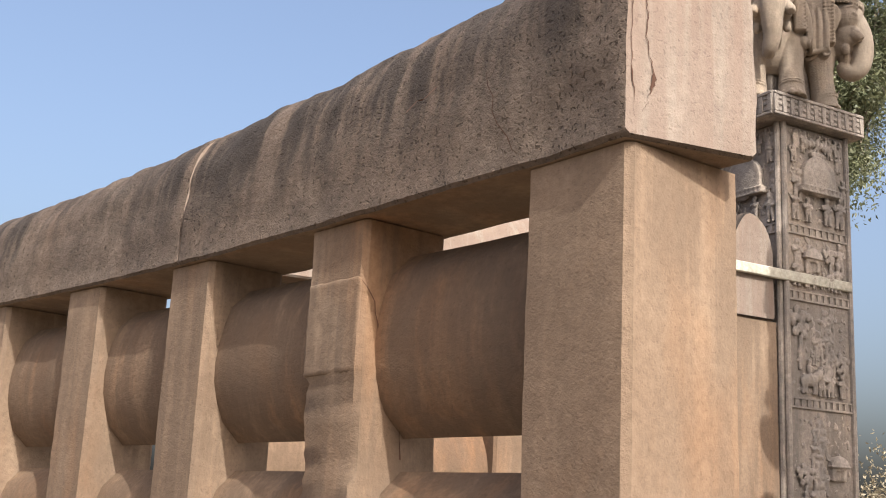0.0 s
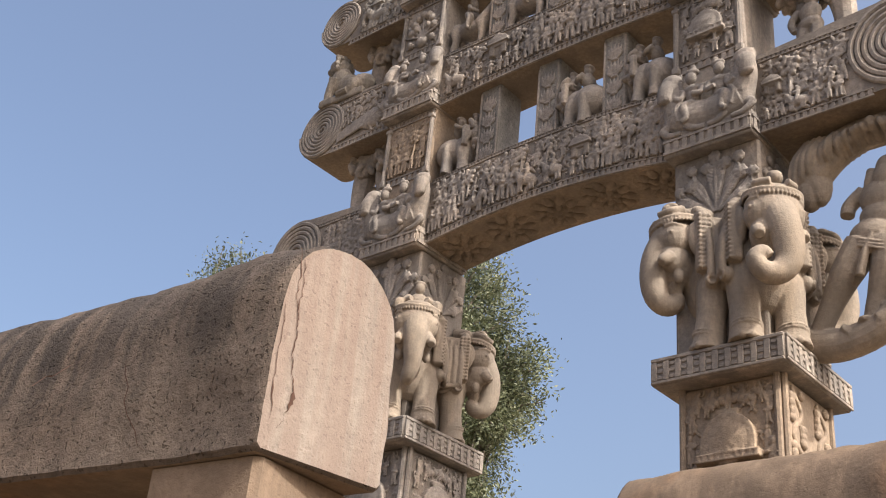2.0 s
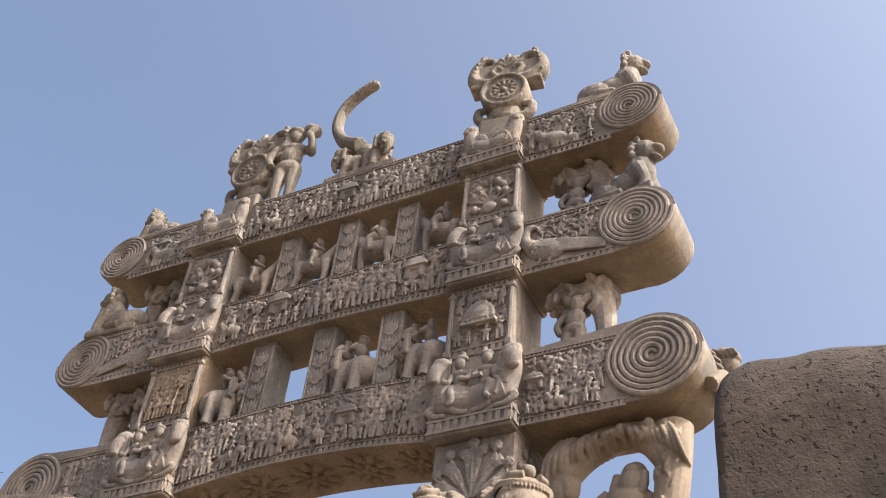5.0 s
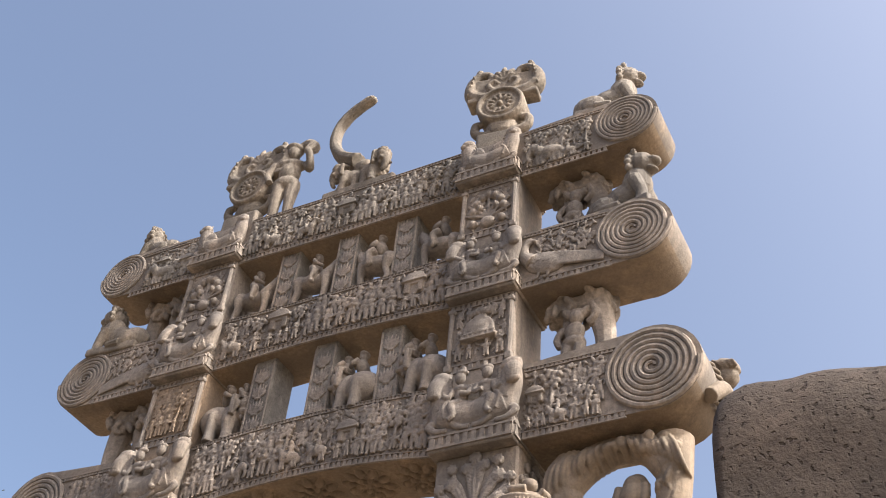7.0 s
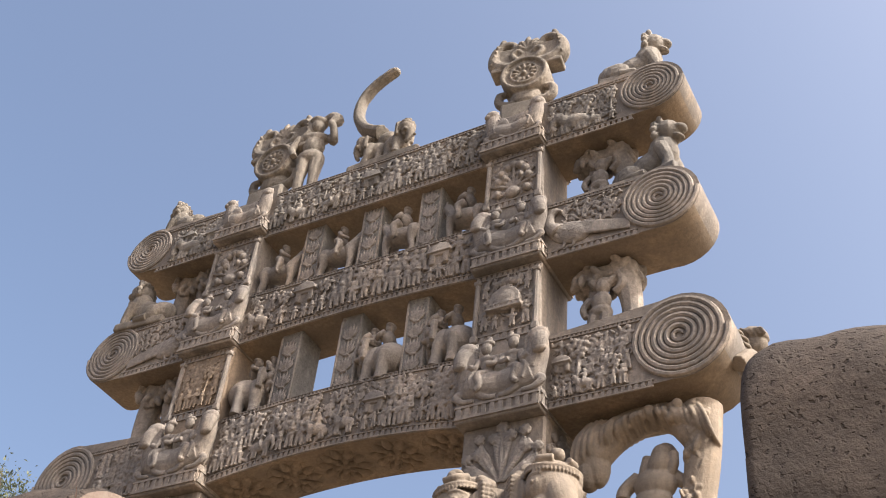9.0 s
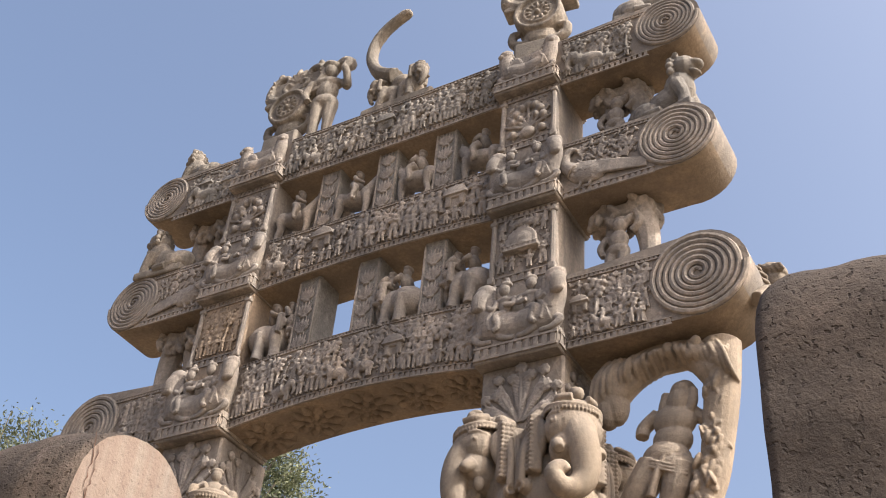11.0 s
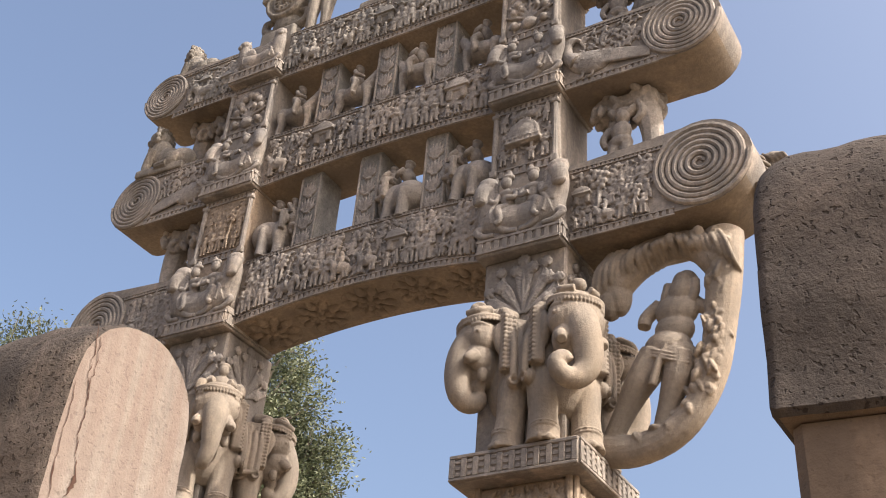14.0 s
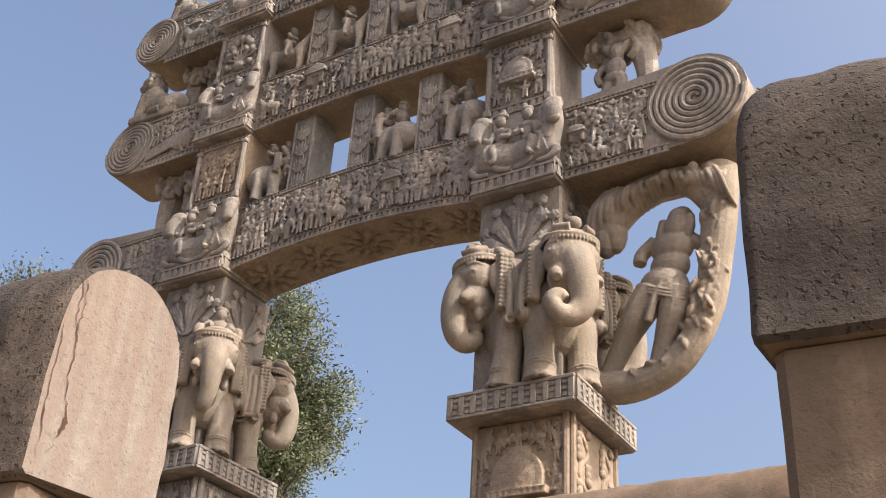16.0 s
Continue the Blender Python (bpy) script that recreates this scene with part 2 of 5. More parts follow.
def thing(name, label, category, at=(0, 0, 0), group="", kind=""):
    ob = new(name)
    ob.empty_display_size = 0.1
    ob.location = at
    return tagged(ob, label, category, group, kind)


def lump(seed, x, y, z, scale, amount):
    return noise.noise(Vector((x * scale + seed * 7.3, y * scale - seed * 3.1, z * scale + seed))) * amount


# ---- ground ----
GROUND = sandstone("paving_ground", (0.215, 0.168, 0.118), (0.155, 0.122, 0.086), (0.235, 0.158, 0.096), 0.4, (0.2, 0.17, 0.13), 0.3, (1, 1, 1), 0.4)
g = Geo()
ring = [0, 6, 14, 30, 70, 200, 900, 3500]
for i in range(len(ring) - 1):
    for j in range(48):
        a0, a1 = 2 * math.pi * j / 48, 2 * math.pi * (j + 1) / 48
        q = [(r * math.cos(a), r * math.sin(a), 0) for r, a in ((ring[i], a0), (ring[i + 1], a0), (ring[i + 1], a1), (ring[i], a1))]
        g.add(q if i else q[1:], [(0, 1, 2, 3)] if i else [(0, 1, 2)])
tagged(part("ground", g, GROUND), "dusty sandstone ground under the gateway and railings", "ground", kind="structure")


# ---- railings ----
def arc_y(x):
    d = 2.0 - x
    return -3.565 - 0.115 * d - 0.0215 * d * d


def arc_turn(x):
    return math.atan(0.115 + 0.043 * (2.0 - x))


def cope_profile(w, h, n=10, lip=0.012, square=False):
    """Cross section of a rounded coping stone, from the near bottom edge round to the far one; u across, z up."""
    pts = [(lip, 0.0), (0.0, lip)]
    bow, lean = (0.82, 0.0) if square else (0.97, 0.045)     # the worn outer side slopes in towards the crown
    for k in range(1, 8):
        pts.append((0.0 + 0.004 * math.sin(k), lip + (h * 0.55 - lip) * k / 7))
    for k in range(1, n * 2):
        a = math.pi - math.pi * k / (n * 2)
        pts.append((w / 2 + w / 2 * math.copysign(abs(math.cos(a)) ** bow, math.cos(a)), h * 0.55 + h * 0.45 * math.sin(a) ** bow))
    for k in range(7, 0, -1):
        pts.append((w, lip + (h * 0.55 - lip) * k / 7))
    pts += [(w, lip), (w - lip, 0.0)]
    return [(u + lean * (z / h) * max(0.0, 1 - u / (w * 0.7)), z) for u, z in pts]


def coping(x0, x1, base, w, h, seed, track=arc_y, turn=arc_turn, skew=(0, 0), wear=0.0075, step=0.03, worn_end=0.0, sag=0.0):
    n = max(3, int(abs(x1 - x0) / step))
    prof = cope_profile(w, h, square=worn_end > 0)
    full = cope_profile(w, h, square=True)
    rings = []
    xs = [x0, x0 + 0.012] + ([x0 + 0.018, x0 + 0.024] if worn_end else []) + [x0 + (x1 - x0) * i / n for i in range(1, n)] + [x1 - 0.012, x1]
    for i, x in enumerate(xs):
        end = i in (0, len(xs) - 1)
        y, a = track(x), turn(x)
        r = []
        k = min(1.0, max(0.0, (x - 1.15) / 0.75)) if sag else 0.0      # the sheltered end is less worn
        for (u, z), (u1, z1) in zip(prof, full):
            u, z = u + (u1 - u) * k, z + (z1 - z) * k
            if end:
                u, z = w / 2 + (u - w / 2) * 0.965, h / 2 + (z - h / 2) * 0.975
            if worn_end and x - x0 < 0.07 and z > h * 0.5:      # corner rubbed round
                z -= worn_end * (1 - (x - x0) / 0.07) ** 2
            px = x - u * math.sin(a) + (skew[1] * u * (x - x0) / (x1 - x0) + skew[0] * u * (x1 - x) / (x1 - x0))
            py = y + u * math.cos(a)
            dent = lump(seed, px, py, z, 2.2, wear * 1.8) + lump(seed, px, py, z, 9, wear) + lump(seed, px, py, z, 30, wear * 0.35)
            z -= sag * max(0.0, 1.1 - x) * z / h
            up = 1 if z > 0.02 else 0.3
            r.append((px, py - dent * (1 if u < w / 2 else -1), base + z + dent * up * (1 if z > h * 0.6 else 0.4)))
        rings.append(r)
    return Geo().sweep(rings)


def rail_post(w, d, z1, seed, chip=0.0):
    """An upright rail post about its own foot, near face towards -y."""
    g = Geo()
    rings = []
    c = 0.018
    sec = [(-w / 2 + c, -d / 2), (0, -d / 2), (w / 2 - c, -d / 2), (w / 2, -d / 2 + c), (w / 2, 0), (w / 2, d / 2 - c),
           (w / 2 - c, d / 2), (0, d / 2), (-w / 2 + c, d / 2), (-w / 2, d / 2 - c), (-w / 2, 0), (-w / 2, -d / 2 + c)]
    n = 90
    for i in range(n + 1):
        z = z1 * i / n
        r = []
        for x, y in sec:
            k = lump(seed, x, y, z, 3, 0.008) + lump(seed, x, y, z, 14, 0.004)
            if chip and y < -d / 4 and z < z1 - 0.47:
                k -= chip * (0.5 + lump(seed, x, y, z, 9, 0.7) + lump(seed, x, y, z, 30, 0.5))
            r.append((x * (1 + k * 2), y * (1 + k * 2.2), z))
        rings.append(r)
    return g.sweep(rings)


def crossbar(length, h, t, seed):
    """A lens-shaped rail bar along x, centred."""
    prof = []
    for k in range(9):
        z = -h / 2 + h * k / 8
        prof.append((-t / 2 * math.cos(math.pi * (k - 4) / 8.6) ** 0.8, z))
    for k in range(7, 0, -1):
        z = -h / 2 + h * k / 8
        prof.append((t / 2 * math.cos(math.pi * (k - 4) / 8.6) ** 0.8, z))
    rings = []
    for i in range(9):
        x = -length / 2 + length * i / 8
        rings.append([(x, y + lump(seed, x, y, z, 5, 0.008), z) for y, z in prof])
    return Geo().sweep(rings)


COPE_Z, COPE_W, COPE_H = 2.48, 0.385, 0.605
BAR_Z = (2.1, 1.43, 0.76)


def railing(name, label, xs, joints, track, turn, skews, base=COPE_Z, w=COPE_W, h=COPE_H, end_w=0.37, mid_w=0.31, ends=(), seed=0, stone=None):
    rail = thing(name, label, "railing", (xs[0], track(xs[0]), 0))
    for i in range(len(joints) - 1):
        me = coping(joints[i] + 0.006, joints[i + 1] - 0.006, base, w, h, seed + i, track, turn, skews[i], worn_end=0.06 if seed == 20 else 0.0, sag=0.028 if seed == 0 else 0.0).mesh("coping_stone")
        me.materials.append(stone or COPE)
        me.materials.append(DRESSED)
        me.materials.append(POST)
        for q in me.polygons:           # the sawn ends
            if len(q.vertices) > 6:
                q.material_index = 1
            elif q.normal.z < -0.85:    # underside in lighter ochre post stone, painting in light from the ground
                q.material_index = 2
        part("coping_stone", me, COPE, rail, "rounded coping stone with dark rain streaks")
    spots = []
    for i, x in enumerate(xs):
        a = turn(x)
        pw = end_w if i in ends else mid_w
        d = w + (0.02 if i in ends else -0.06)
        o = part("post", rail_post(pw, d, base - 0.004, seed + i, 0.055 if (i == 1 and seed == 0) else 0.0), POST, rail, "square sandstone post with worn edges")
        off = w / 2 + (0.04 if i in ends else 0.0)
        o.matrix_basis = pose(x - off * math.sin(a), track(x) + off * math.cos(a), 0, 0, 0, math.degrees(a))
        spots.append((o.matrix_basis.translation.copy(), pw))
    for (p, wp), (q, wq) in zip(spots, spots[1:]):
        d = q - p
        for z in BAR_Z:
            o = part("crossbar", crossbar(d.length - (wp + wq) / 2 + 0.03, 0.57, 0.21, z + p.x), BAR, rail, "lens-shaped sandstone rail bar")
            mid = (p + q) / 2 + d.normalized() * (wp - wq) / 4
            o.matrix_basis = pose(mid.x, mid.y, z + base - COPE_Z, 0, 0, math.degrees(math.atan2(d.y, d.x)))
    return rail


railing("stone_railing", "pinkish sandstone railing with a streaked rounded coping", [1.798, 0.745, -0.2, -1.06, -1.95, -2.85, -3.75],
        [-4.6, -2.4, -0.27, 1.995], arc_y, arc_turn, [(0, 0), (0, 0), (0, 0.24)], ends=(0,))


def line_rail(y0, slope):
    return (lambda x: y0 + slope * x), (lambda x: math.atan(slope))


tr, tu = line_rail(-3.53 - 0.08 * 3.63, 0.08)
railing("stone_railing", "shaded sandstone railing with a pitted rounded coping", [3.838, 4.85, 5.8, 6.75], [3.622, 7.1], tr, tu, [(0.1, 0)], ends=(0,), seed=20, stone=COPE_PITTED_SHADED)
tr, tu = line_rail(-0.40, 0.0)
railing("stone_railing", "weathered sandstone railing beside the carved gateway pillar", [1.1, 2.1, 3.1, 4.1, 5.1], [0.89, 3.0, 5.4], tr, tu, [(0, 0), (0, 0)], base=2.91, h=0.66, ends=(0,), seed=40, stone=POST)
tr, tu = line_rail(-0.42, 0.0)
railing("stone_railing", "sunlit sandstone railing abutting the carved gateway pillar", [-1.16, -2.1, -3.0, -4.0, -5.0], [-5.3, -3.2, -0.955], tr, tu, [(0, 0), (0, 0)], base=2.83, h=0.66, ends=(0,), seed=60)

tr, tu = line_rail(0.0, 0.0)
return_rail = railing("stone_railing", "sunlit cream sandstone railing running back to the gateway", [0.2, 1.1, 2.0, 2.75], [0.0, 3.0], tr, tu, [(0, 0)], base=2.83, h=0.655, ends=(0,), seed=80, stone=DRESSED)
return_rail.matrix_basis = pose(-1.8, -3.1, 0, 0, 0, 90)


# ---- gateway ----
gate = thing("stone_gateway", "tall carved sandstone gateway with three curved crossbeams and scroll ends", "gateway")
LEVELS = ((5.62, 0.293, 1.3), (6.88, 0.265, 1.29), (8.06, 0.255, 1.27))   # underside of each bracket block, half width, middle


def beam_outline(z_lo, z_hi, z_mid_lo, z_mid_hi, cx, cz, r):
    """The front outline of a crossbeam: arched middle, straight wings, round scroll ends."""
    low, high = [], []
    for i in range(25):
        u = -1 + 2 * i / 24
        x = u * 1.08
        k = 1 - abs(u) ** 2
        low.append((x, z_lo + (z_mid_lo - z_lo) * k))
        high.append((x, z_hi + (z_mid_hi - z_hi) * k))
    right = []
    for i in range(17):
        a = radians(-100 + 210 * i / 16)
        right.append((cx + r * math.cos(a), cz + r * math.sin(a)))
    left = [(-x, z) for x, z in reversed(right)]
    return low + right + high[::-1] + left


BEAMS = (  # z wing low, high; z middle low, high; scroll x, z, radius; depth
    (5.645, 6.19, 5.745, 6.25, 2.45, 5.985, 0.315, 0.04, 0.5),
    (6.885, 7.40, 6.93, 7.385, 2.375, 7.18, 0.28, 0.04, 0.46),
    (8.03, 8.53, 8.02, 8.52, 2.36, 8.345, 0.255, 0.04, 0.45),
)
beams = []
for z0, z1, m0, m1, cx, cz, r, ya, yb in BEAMS:
    g = Geo().prism(beam_outline(z0, z1, m0, m1, cx, cz, r), ya, yb)
    me = g.mesh("crossbeam")
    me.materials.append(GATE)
    me.materials.append(BOUNCE_WARM)
    for q in me.polygons:       # warm tone on undersides paints in light bounced off the ground
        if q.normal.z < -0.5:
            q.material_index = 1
    beams.append(part("crossbeam", me, GATE, gate, "arched stone crossbeam with scroll ends"))
for s, px, ax in ((-1, -1.25, -1.275), (1, 1.35, 1.345)):
    part("pillar", Geo().box(px - 0.3, px + 0.3, 0.03, 0.64, 0, 4.125, 0.02), GATE if s < 0 else WARM, gate, "square pillar carved with panels")
    part("abacus", Geo().box(ax - 0.395, ax + 0.395, -0.1, 0.72, 4.12, 4.285, 0.012), GATE, gate, "flat slab carved with a rail pattern")
    part("neck_block", Geo().box(s * 1.31 - 0.28, s * 1.31 + 0.28, 0.03, 0.55, 4.28, 5.625, 0.015), GATE, gate)
    for i, (z, hw, cx) in enumerate(LEVELS):
        part("bracket_block", Geo().box(s * cx - hw, s * cx + hw, -0.06, 0.5, z, z + 0.13, 0.01), GATE, gate, "ledge carved with a rail pattern")
    for z0, z1, hw in ((6.1, 6.885, 0.25), (7.35, 8.065, 0.235)):
        part("die_block", Geo().box(s * 1.285 - hw, s * 1.285 + hw, 0.02, 0.47, z0, z1, 0.012), WARM if s < 0 and z0 < 7 else GATE, gate, "square block with a carved panel")
for z0, z1, xs in ((6.15, 6.95, (-0.565, -0.03, 0.535)), (7.35, 8.07, (-0.55, 0.0, 0.53))):
    for x in xs:
        part("upright", Geo().box(x - 0.095, x + 0.095, 0.1, 0.36, z0, z1, 0.01), GREY, gate, "short upright between crossbeams")


# ---- carving ----
R = random.Random(7)


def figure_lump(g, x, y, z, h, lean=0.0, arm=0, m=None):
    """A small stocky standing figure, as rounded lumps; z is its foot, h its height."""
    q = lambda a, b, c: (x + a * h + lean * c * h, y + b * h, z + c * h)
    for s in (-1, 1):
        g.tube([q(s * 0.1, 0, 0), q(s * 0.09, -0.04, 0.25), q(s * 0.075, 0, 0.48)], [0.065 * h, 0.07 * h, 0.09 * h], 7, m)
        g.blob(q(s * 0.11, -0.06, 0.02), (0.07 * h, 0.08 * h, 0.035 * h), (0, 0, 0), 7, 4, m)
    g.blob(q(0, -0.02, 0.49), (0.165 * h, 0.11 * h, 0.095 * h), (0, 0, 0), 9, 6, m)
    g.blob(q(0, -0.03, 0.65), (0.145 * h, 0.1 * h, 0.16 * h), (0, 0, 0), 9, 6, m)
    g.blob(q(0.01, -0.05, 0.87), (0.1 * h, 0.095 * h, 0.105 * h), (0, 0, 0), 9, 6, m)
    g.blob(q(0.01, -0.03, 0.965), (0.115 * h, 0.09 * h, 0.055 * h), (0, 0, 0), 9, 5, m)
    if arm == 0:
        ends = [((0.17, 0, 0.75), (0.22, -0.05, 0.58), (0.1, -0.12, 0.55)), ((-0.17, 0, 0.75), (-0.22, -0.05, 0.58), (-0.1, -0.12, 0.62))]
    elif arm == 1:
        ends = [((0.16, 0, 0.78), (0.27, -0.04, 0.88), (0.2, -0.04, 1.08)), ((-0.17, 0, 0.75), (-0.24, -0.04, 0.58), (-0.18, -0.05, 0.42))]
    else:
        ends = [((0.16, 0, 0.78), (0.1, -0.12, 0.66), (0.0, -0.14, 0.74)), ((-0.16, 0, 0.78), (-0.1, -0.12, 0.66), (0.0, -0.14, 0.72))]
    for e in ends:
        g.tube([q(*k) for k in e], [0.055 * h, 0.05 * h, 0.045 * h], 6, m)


def beast_lump(g, x, y, z, w, face=1, trunk=False, rider=True, m=None):
    """A small carved four-footed beast of length w, seen from its side, with a rider."""
    q = lambda a, b, c: (x + face * a * w, y + b * w, z + c * w)
    g.blob(q(0, -0.04, 0.42), (0.36 * w, 0.13 * w, 0.2 * w), (0, 0, 0), 10, 6, m)
    g.blob(q(0.28, -0.05, 0.5), (0.17 * w, 0.13 * w, 0.2 * w), (0, 0, 0), 8, 5, m)
    for a in (-0.26, -0.14, 0.2, 0.31):
        g.tube([q(a, -0.03, 0.35), q(a + 0.03, -0.05, 0.18), q(a, -0.04, 0.0)], [0.08 * w, 0.055 * w, 0.06 * w], 6, m)
    if trunk:
        g.blob(q(0.42, -0.08, 0.62), (0.16 * w, 0.13 * w, 0.17 * w), (0, 0, 0), 8, 6, m)
        g.tube([q(0.5, -0.1, 0.6), q(0.58, -0.1, 0.42), q(0.57, -0.1, 0.25), q(0.5, -0.1, 0.16)], [0.09 * w, 0.07 * w, 0.055 * w, 0.045 * w], 6, m)
        g.blob(q(0.34, -0.16, 0.6), (0.09 * w, 0.03 * w, 0.13 * w), (0, 0, 0), 8, 5, m)
    else:
        g.tube([q(0.3, -0.05, 0.55), q(0.42, -0.07, 0.76)], [0.12 * w, 0.085 * w], 7, m)
        g.tube([q(0.4, -0.08, 0.8), q(0.55, -0.09, 0.68)], [0.085 * w, 0.05 * w], 7, m)
    if rider:
        g.blob(q(0.02, -0.05, 0.76), (0.1 * w, 0.09 * w, 0.18 * w), (0, 0, 0), 8, 5, m)
        g.blob(q(0.04, -0.06, 1.0), 0.09 * w, (0, 0, 0), 8, 5, m)
        g.tube([q(0.08, -0.12, 0.84), q(0.2, -0.13, 0.74)], 0.04 * w, 5, m)
        g.tube([q(0.02, -0.13, 0.62), q(0.08, -0.17, 0.38)], [0.06 * w, 0.045 * w], 5, m)


def tree_lump(g, x, y, z, h, m=None):
    g.tube([(x, y - 0.01, z), (x + 0.01, y - 0.01, z + h * 0.5)], 0.04 * h, 5, m)
    for k in range(11):
        a, r = k * 2.4, 0.22 * h * math.sqrt((k + 0.5) / 11)
        g.blob((x + r * math.cos(a), y - 0.012, z + h * 0.72 + r * math.sin(a)), (0.075 * h, 0.05 * h, 0.075 * h), (0, 0, 0), 6, 4, m)


def shrine_lump(g, x, y, z, w, m=None):
    """A vaulted pavilion with a doorway, a railed balcony and an arched roof."""
    for s in (-1, 1):
        g.box(x + s * w * 0.27 - w * 0.11, x + s * w * 0.27 + w * 0.11, y - 0.022, y + 0.02, z, z + w * 0.5, 0.005, m)
    g.box(x - w * 0.38, x + w * 0.38, y - 0.006, y + 0.02, z, z + w * 0.5, 0.005, m)
    g.box(x - w * 0.38, x + w * 0.38, y - 0.024, y + 0.02, z + w * 0.36, z + w * 0.5, 0.005, m)
    roof = [(x + w * 0.46 * math.cos(t), z + w * 0.52 + w * 0.36 * math.sin(t)) for t in [math.pi * i / 14 for i in range(15)]]
    g.prism(roof, y - 0.034, y + 0.02, m)
    g.box(x - w * 0.49, x + w * 0.49, y - 0.042, y + 0.02, z + w * 0.47, z + w * 0.54, 0.005, m)
    g.blob((x, y - 0.01, z + w * 0.92), (w * 0.05, 0.02, w * 0.07), (0, 0, 0), 8, 5, m)


def flatten(g, y, k):
    """Presses a carving against the plane at y."""
    g.v = [(p[0], y + (p[1] - y) * k, p[2]) for p in g.v]
    return g


def crowd(g, x0, x1, low, high, y, size, rnd, m=None, scenes=0.3):
    """Fills a strip between the curves low(x) and high(x) with carved figures, trees, beasts and pavilions."""
    x = x0 + size * 0.2
    while x < x1 - size * 0.12:
        z0, z1 = low(x), high(x)
        u = rnd.random()
        if u < scenes * 0.35 and x + size * 1.0 < x1:
            beast_lump(g, x + size * 0.45, y, z0 + 0.01, size * 1.05, rnd.choice((-1, 1)), rnd.random() < 0.5, True, m)
            tree_lump(g, x + size * 0.1, y + 0.006, z0 + size * 0.8, (z1 - z0 - size * 0.8), m)
            crowd_col(g, x + size * 0.75, z0 + size * 0.95, z1, y + 0.008, size * 0.7, rnd, m)
            x += size * 1.1
        elif u < scenes * 0.65:
            tree_lump(g, x + size * 0.2, y, z0 + (z1 - z0) * rnd.uniform(0.0, 0.3), min(size * 1.6, (z1 - z0) * 0.75), m)
            crowd_col(g, x + size * 0.2, z0, z0 + size * 0.8, y - 0.012, size * 0.75, rnd, m)
            x += size * 0.62
        elif u < scenes and x + size * 1.0 < x1:
            shrine_lump(g, x + size * 0.42, y, z0 + (z1 - z0) * rnd.uniform(0.3, 0.45), size * 0.9, m)
            for d in (0.15, 0.5, 0.82):
                crowd_col(g, x + size * d, z0, z0 + size * 0.66, y - 0.01, size * 0.6, rnd, m)
            x += size * 1.0
        else:
            crowd_col(g, x, z0, z1, y, size, rnd, m)
            x += size * rnd.uniform(0.31, 0.38)


def filler(g, x0, x1, low, high, y, count, rnd):
    """Leaves and drapery on the ground between the carved figures."""
    for _ in range(count):
        x = rnd.uniform(x0 + 0.015, x1 - 0.015)
        z = rnd.uniform(low(x) + 0.015, high(x) - 0.012)
        a = rnd.uniform(0.008, 0.016)
        g.blob((x, y + rnd.uniform(-0.005, 0.004), z), (a, 0.013, a * rnd.uniform(1, 2.2)), (0, rnd.uniform(-60, 60), 0), 6, 4)


def crowd_col(g, x, z0, z1, y, size, rnd, m=None):
    """One figure in front and the upper parts of others behind it."""
    z, row = z0 + rnd.uniform(0, 0.012), 0
    while z + size * 0.55 < z1:
        h = min(size * rnd.uniform(0.86, 1.08), (z1 - z) * 1.0)
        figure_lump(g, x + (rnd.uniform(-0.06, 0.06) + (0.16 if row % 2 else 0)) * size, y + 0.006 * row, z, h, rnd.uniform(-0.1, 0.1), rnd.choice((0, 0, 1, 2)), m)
        z += h * rnd.uniform(0.58, 0.72)
        row += 1


def rail_band(g, x0, x1, low, y, h=0.055, pitch=0.042, m=None):
    """A carved strip of little posts between two fillets, along the curve low(x)."""
    n = max(2, int((x1 - x0) / pitch))
    for i in range(n):
        a, b = x0 + (x1 - x0) * i / n, x0 + (x1 - x0) * (i + 1) / n
        za, zb = low(a), low(b)
        for lo, hi in ((0.0, 0.2), (0.84, 1.0)):
            v = [(a, y, za + lo * h), (b, y, zb + lo * h), (b, y, zb + hi * h), (a, y, za + hi * h)]
            v += [(p[0], y - 0.012, p[2]) for p in v]
            g.add(v, [(4, 5, 6, 7), (0, 1, 5, 4), (2, 3, 7, 6), (1, 2, 6, 5), (3, 0, 4, 7)], m)
        c, w = (a + b) / 2, (b - a) * 0.28
        zc = (za + zb) / 2
        v = [(c - w, y, zc + 0.2 * h), (c + w, y, zc + 0.2 * h), (c + w, y, zc + 0.84 * h), (c - w, y, zc + 0.84 * h)]
        v += [(p[0], y - 0.009, p[2]) for p in v]
        g.add(v, [(4, 5, 6, 7), (0, 1, 5, 4), (2, 3, 7, 6), (1, 2, 6, 5), (3, 0, 4, 7)], m)
    return g


def scroll(cx, cz, r, y, turns=6, face=1):
    """A coiled ridge on the end of a crossbeam."""
    g = Geo()
    n = turns * 26
    pts, rad = [], []
    for i in range(n + 1):
        t = i / n
        a = face * (2 * math.pi * turns * t) + (0 if face > 0 else math.pi)
        rr = 0.018 + (r - 0.034) * t
        pts.append((cx + rr * math.cos(a), y, cz + rr * math.sin(a)))
        rad.append(min(0.0192, 0.01 + 0.05 * t) * (r / 0.3))
    g.tube(pts, rad, 7)
    return g


def beam_low(k):
    z0, z1, m0, m1 = BEAMS[k][:4]
    return (lambda x: z0 + (m0 - z0) * max(0, 1 - (x / 1.08) ** 2)), (lambda x: z1 + (m1 - z1) * max(0, 1 - (x / 1.08) ** 2))


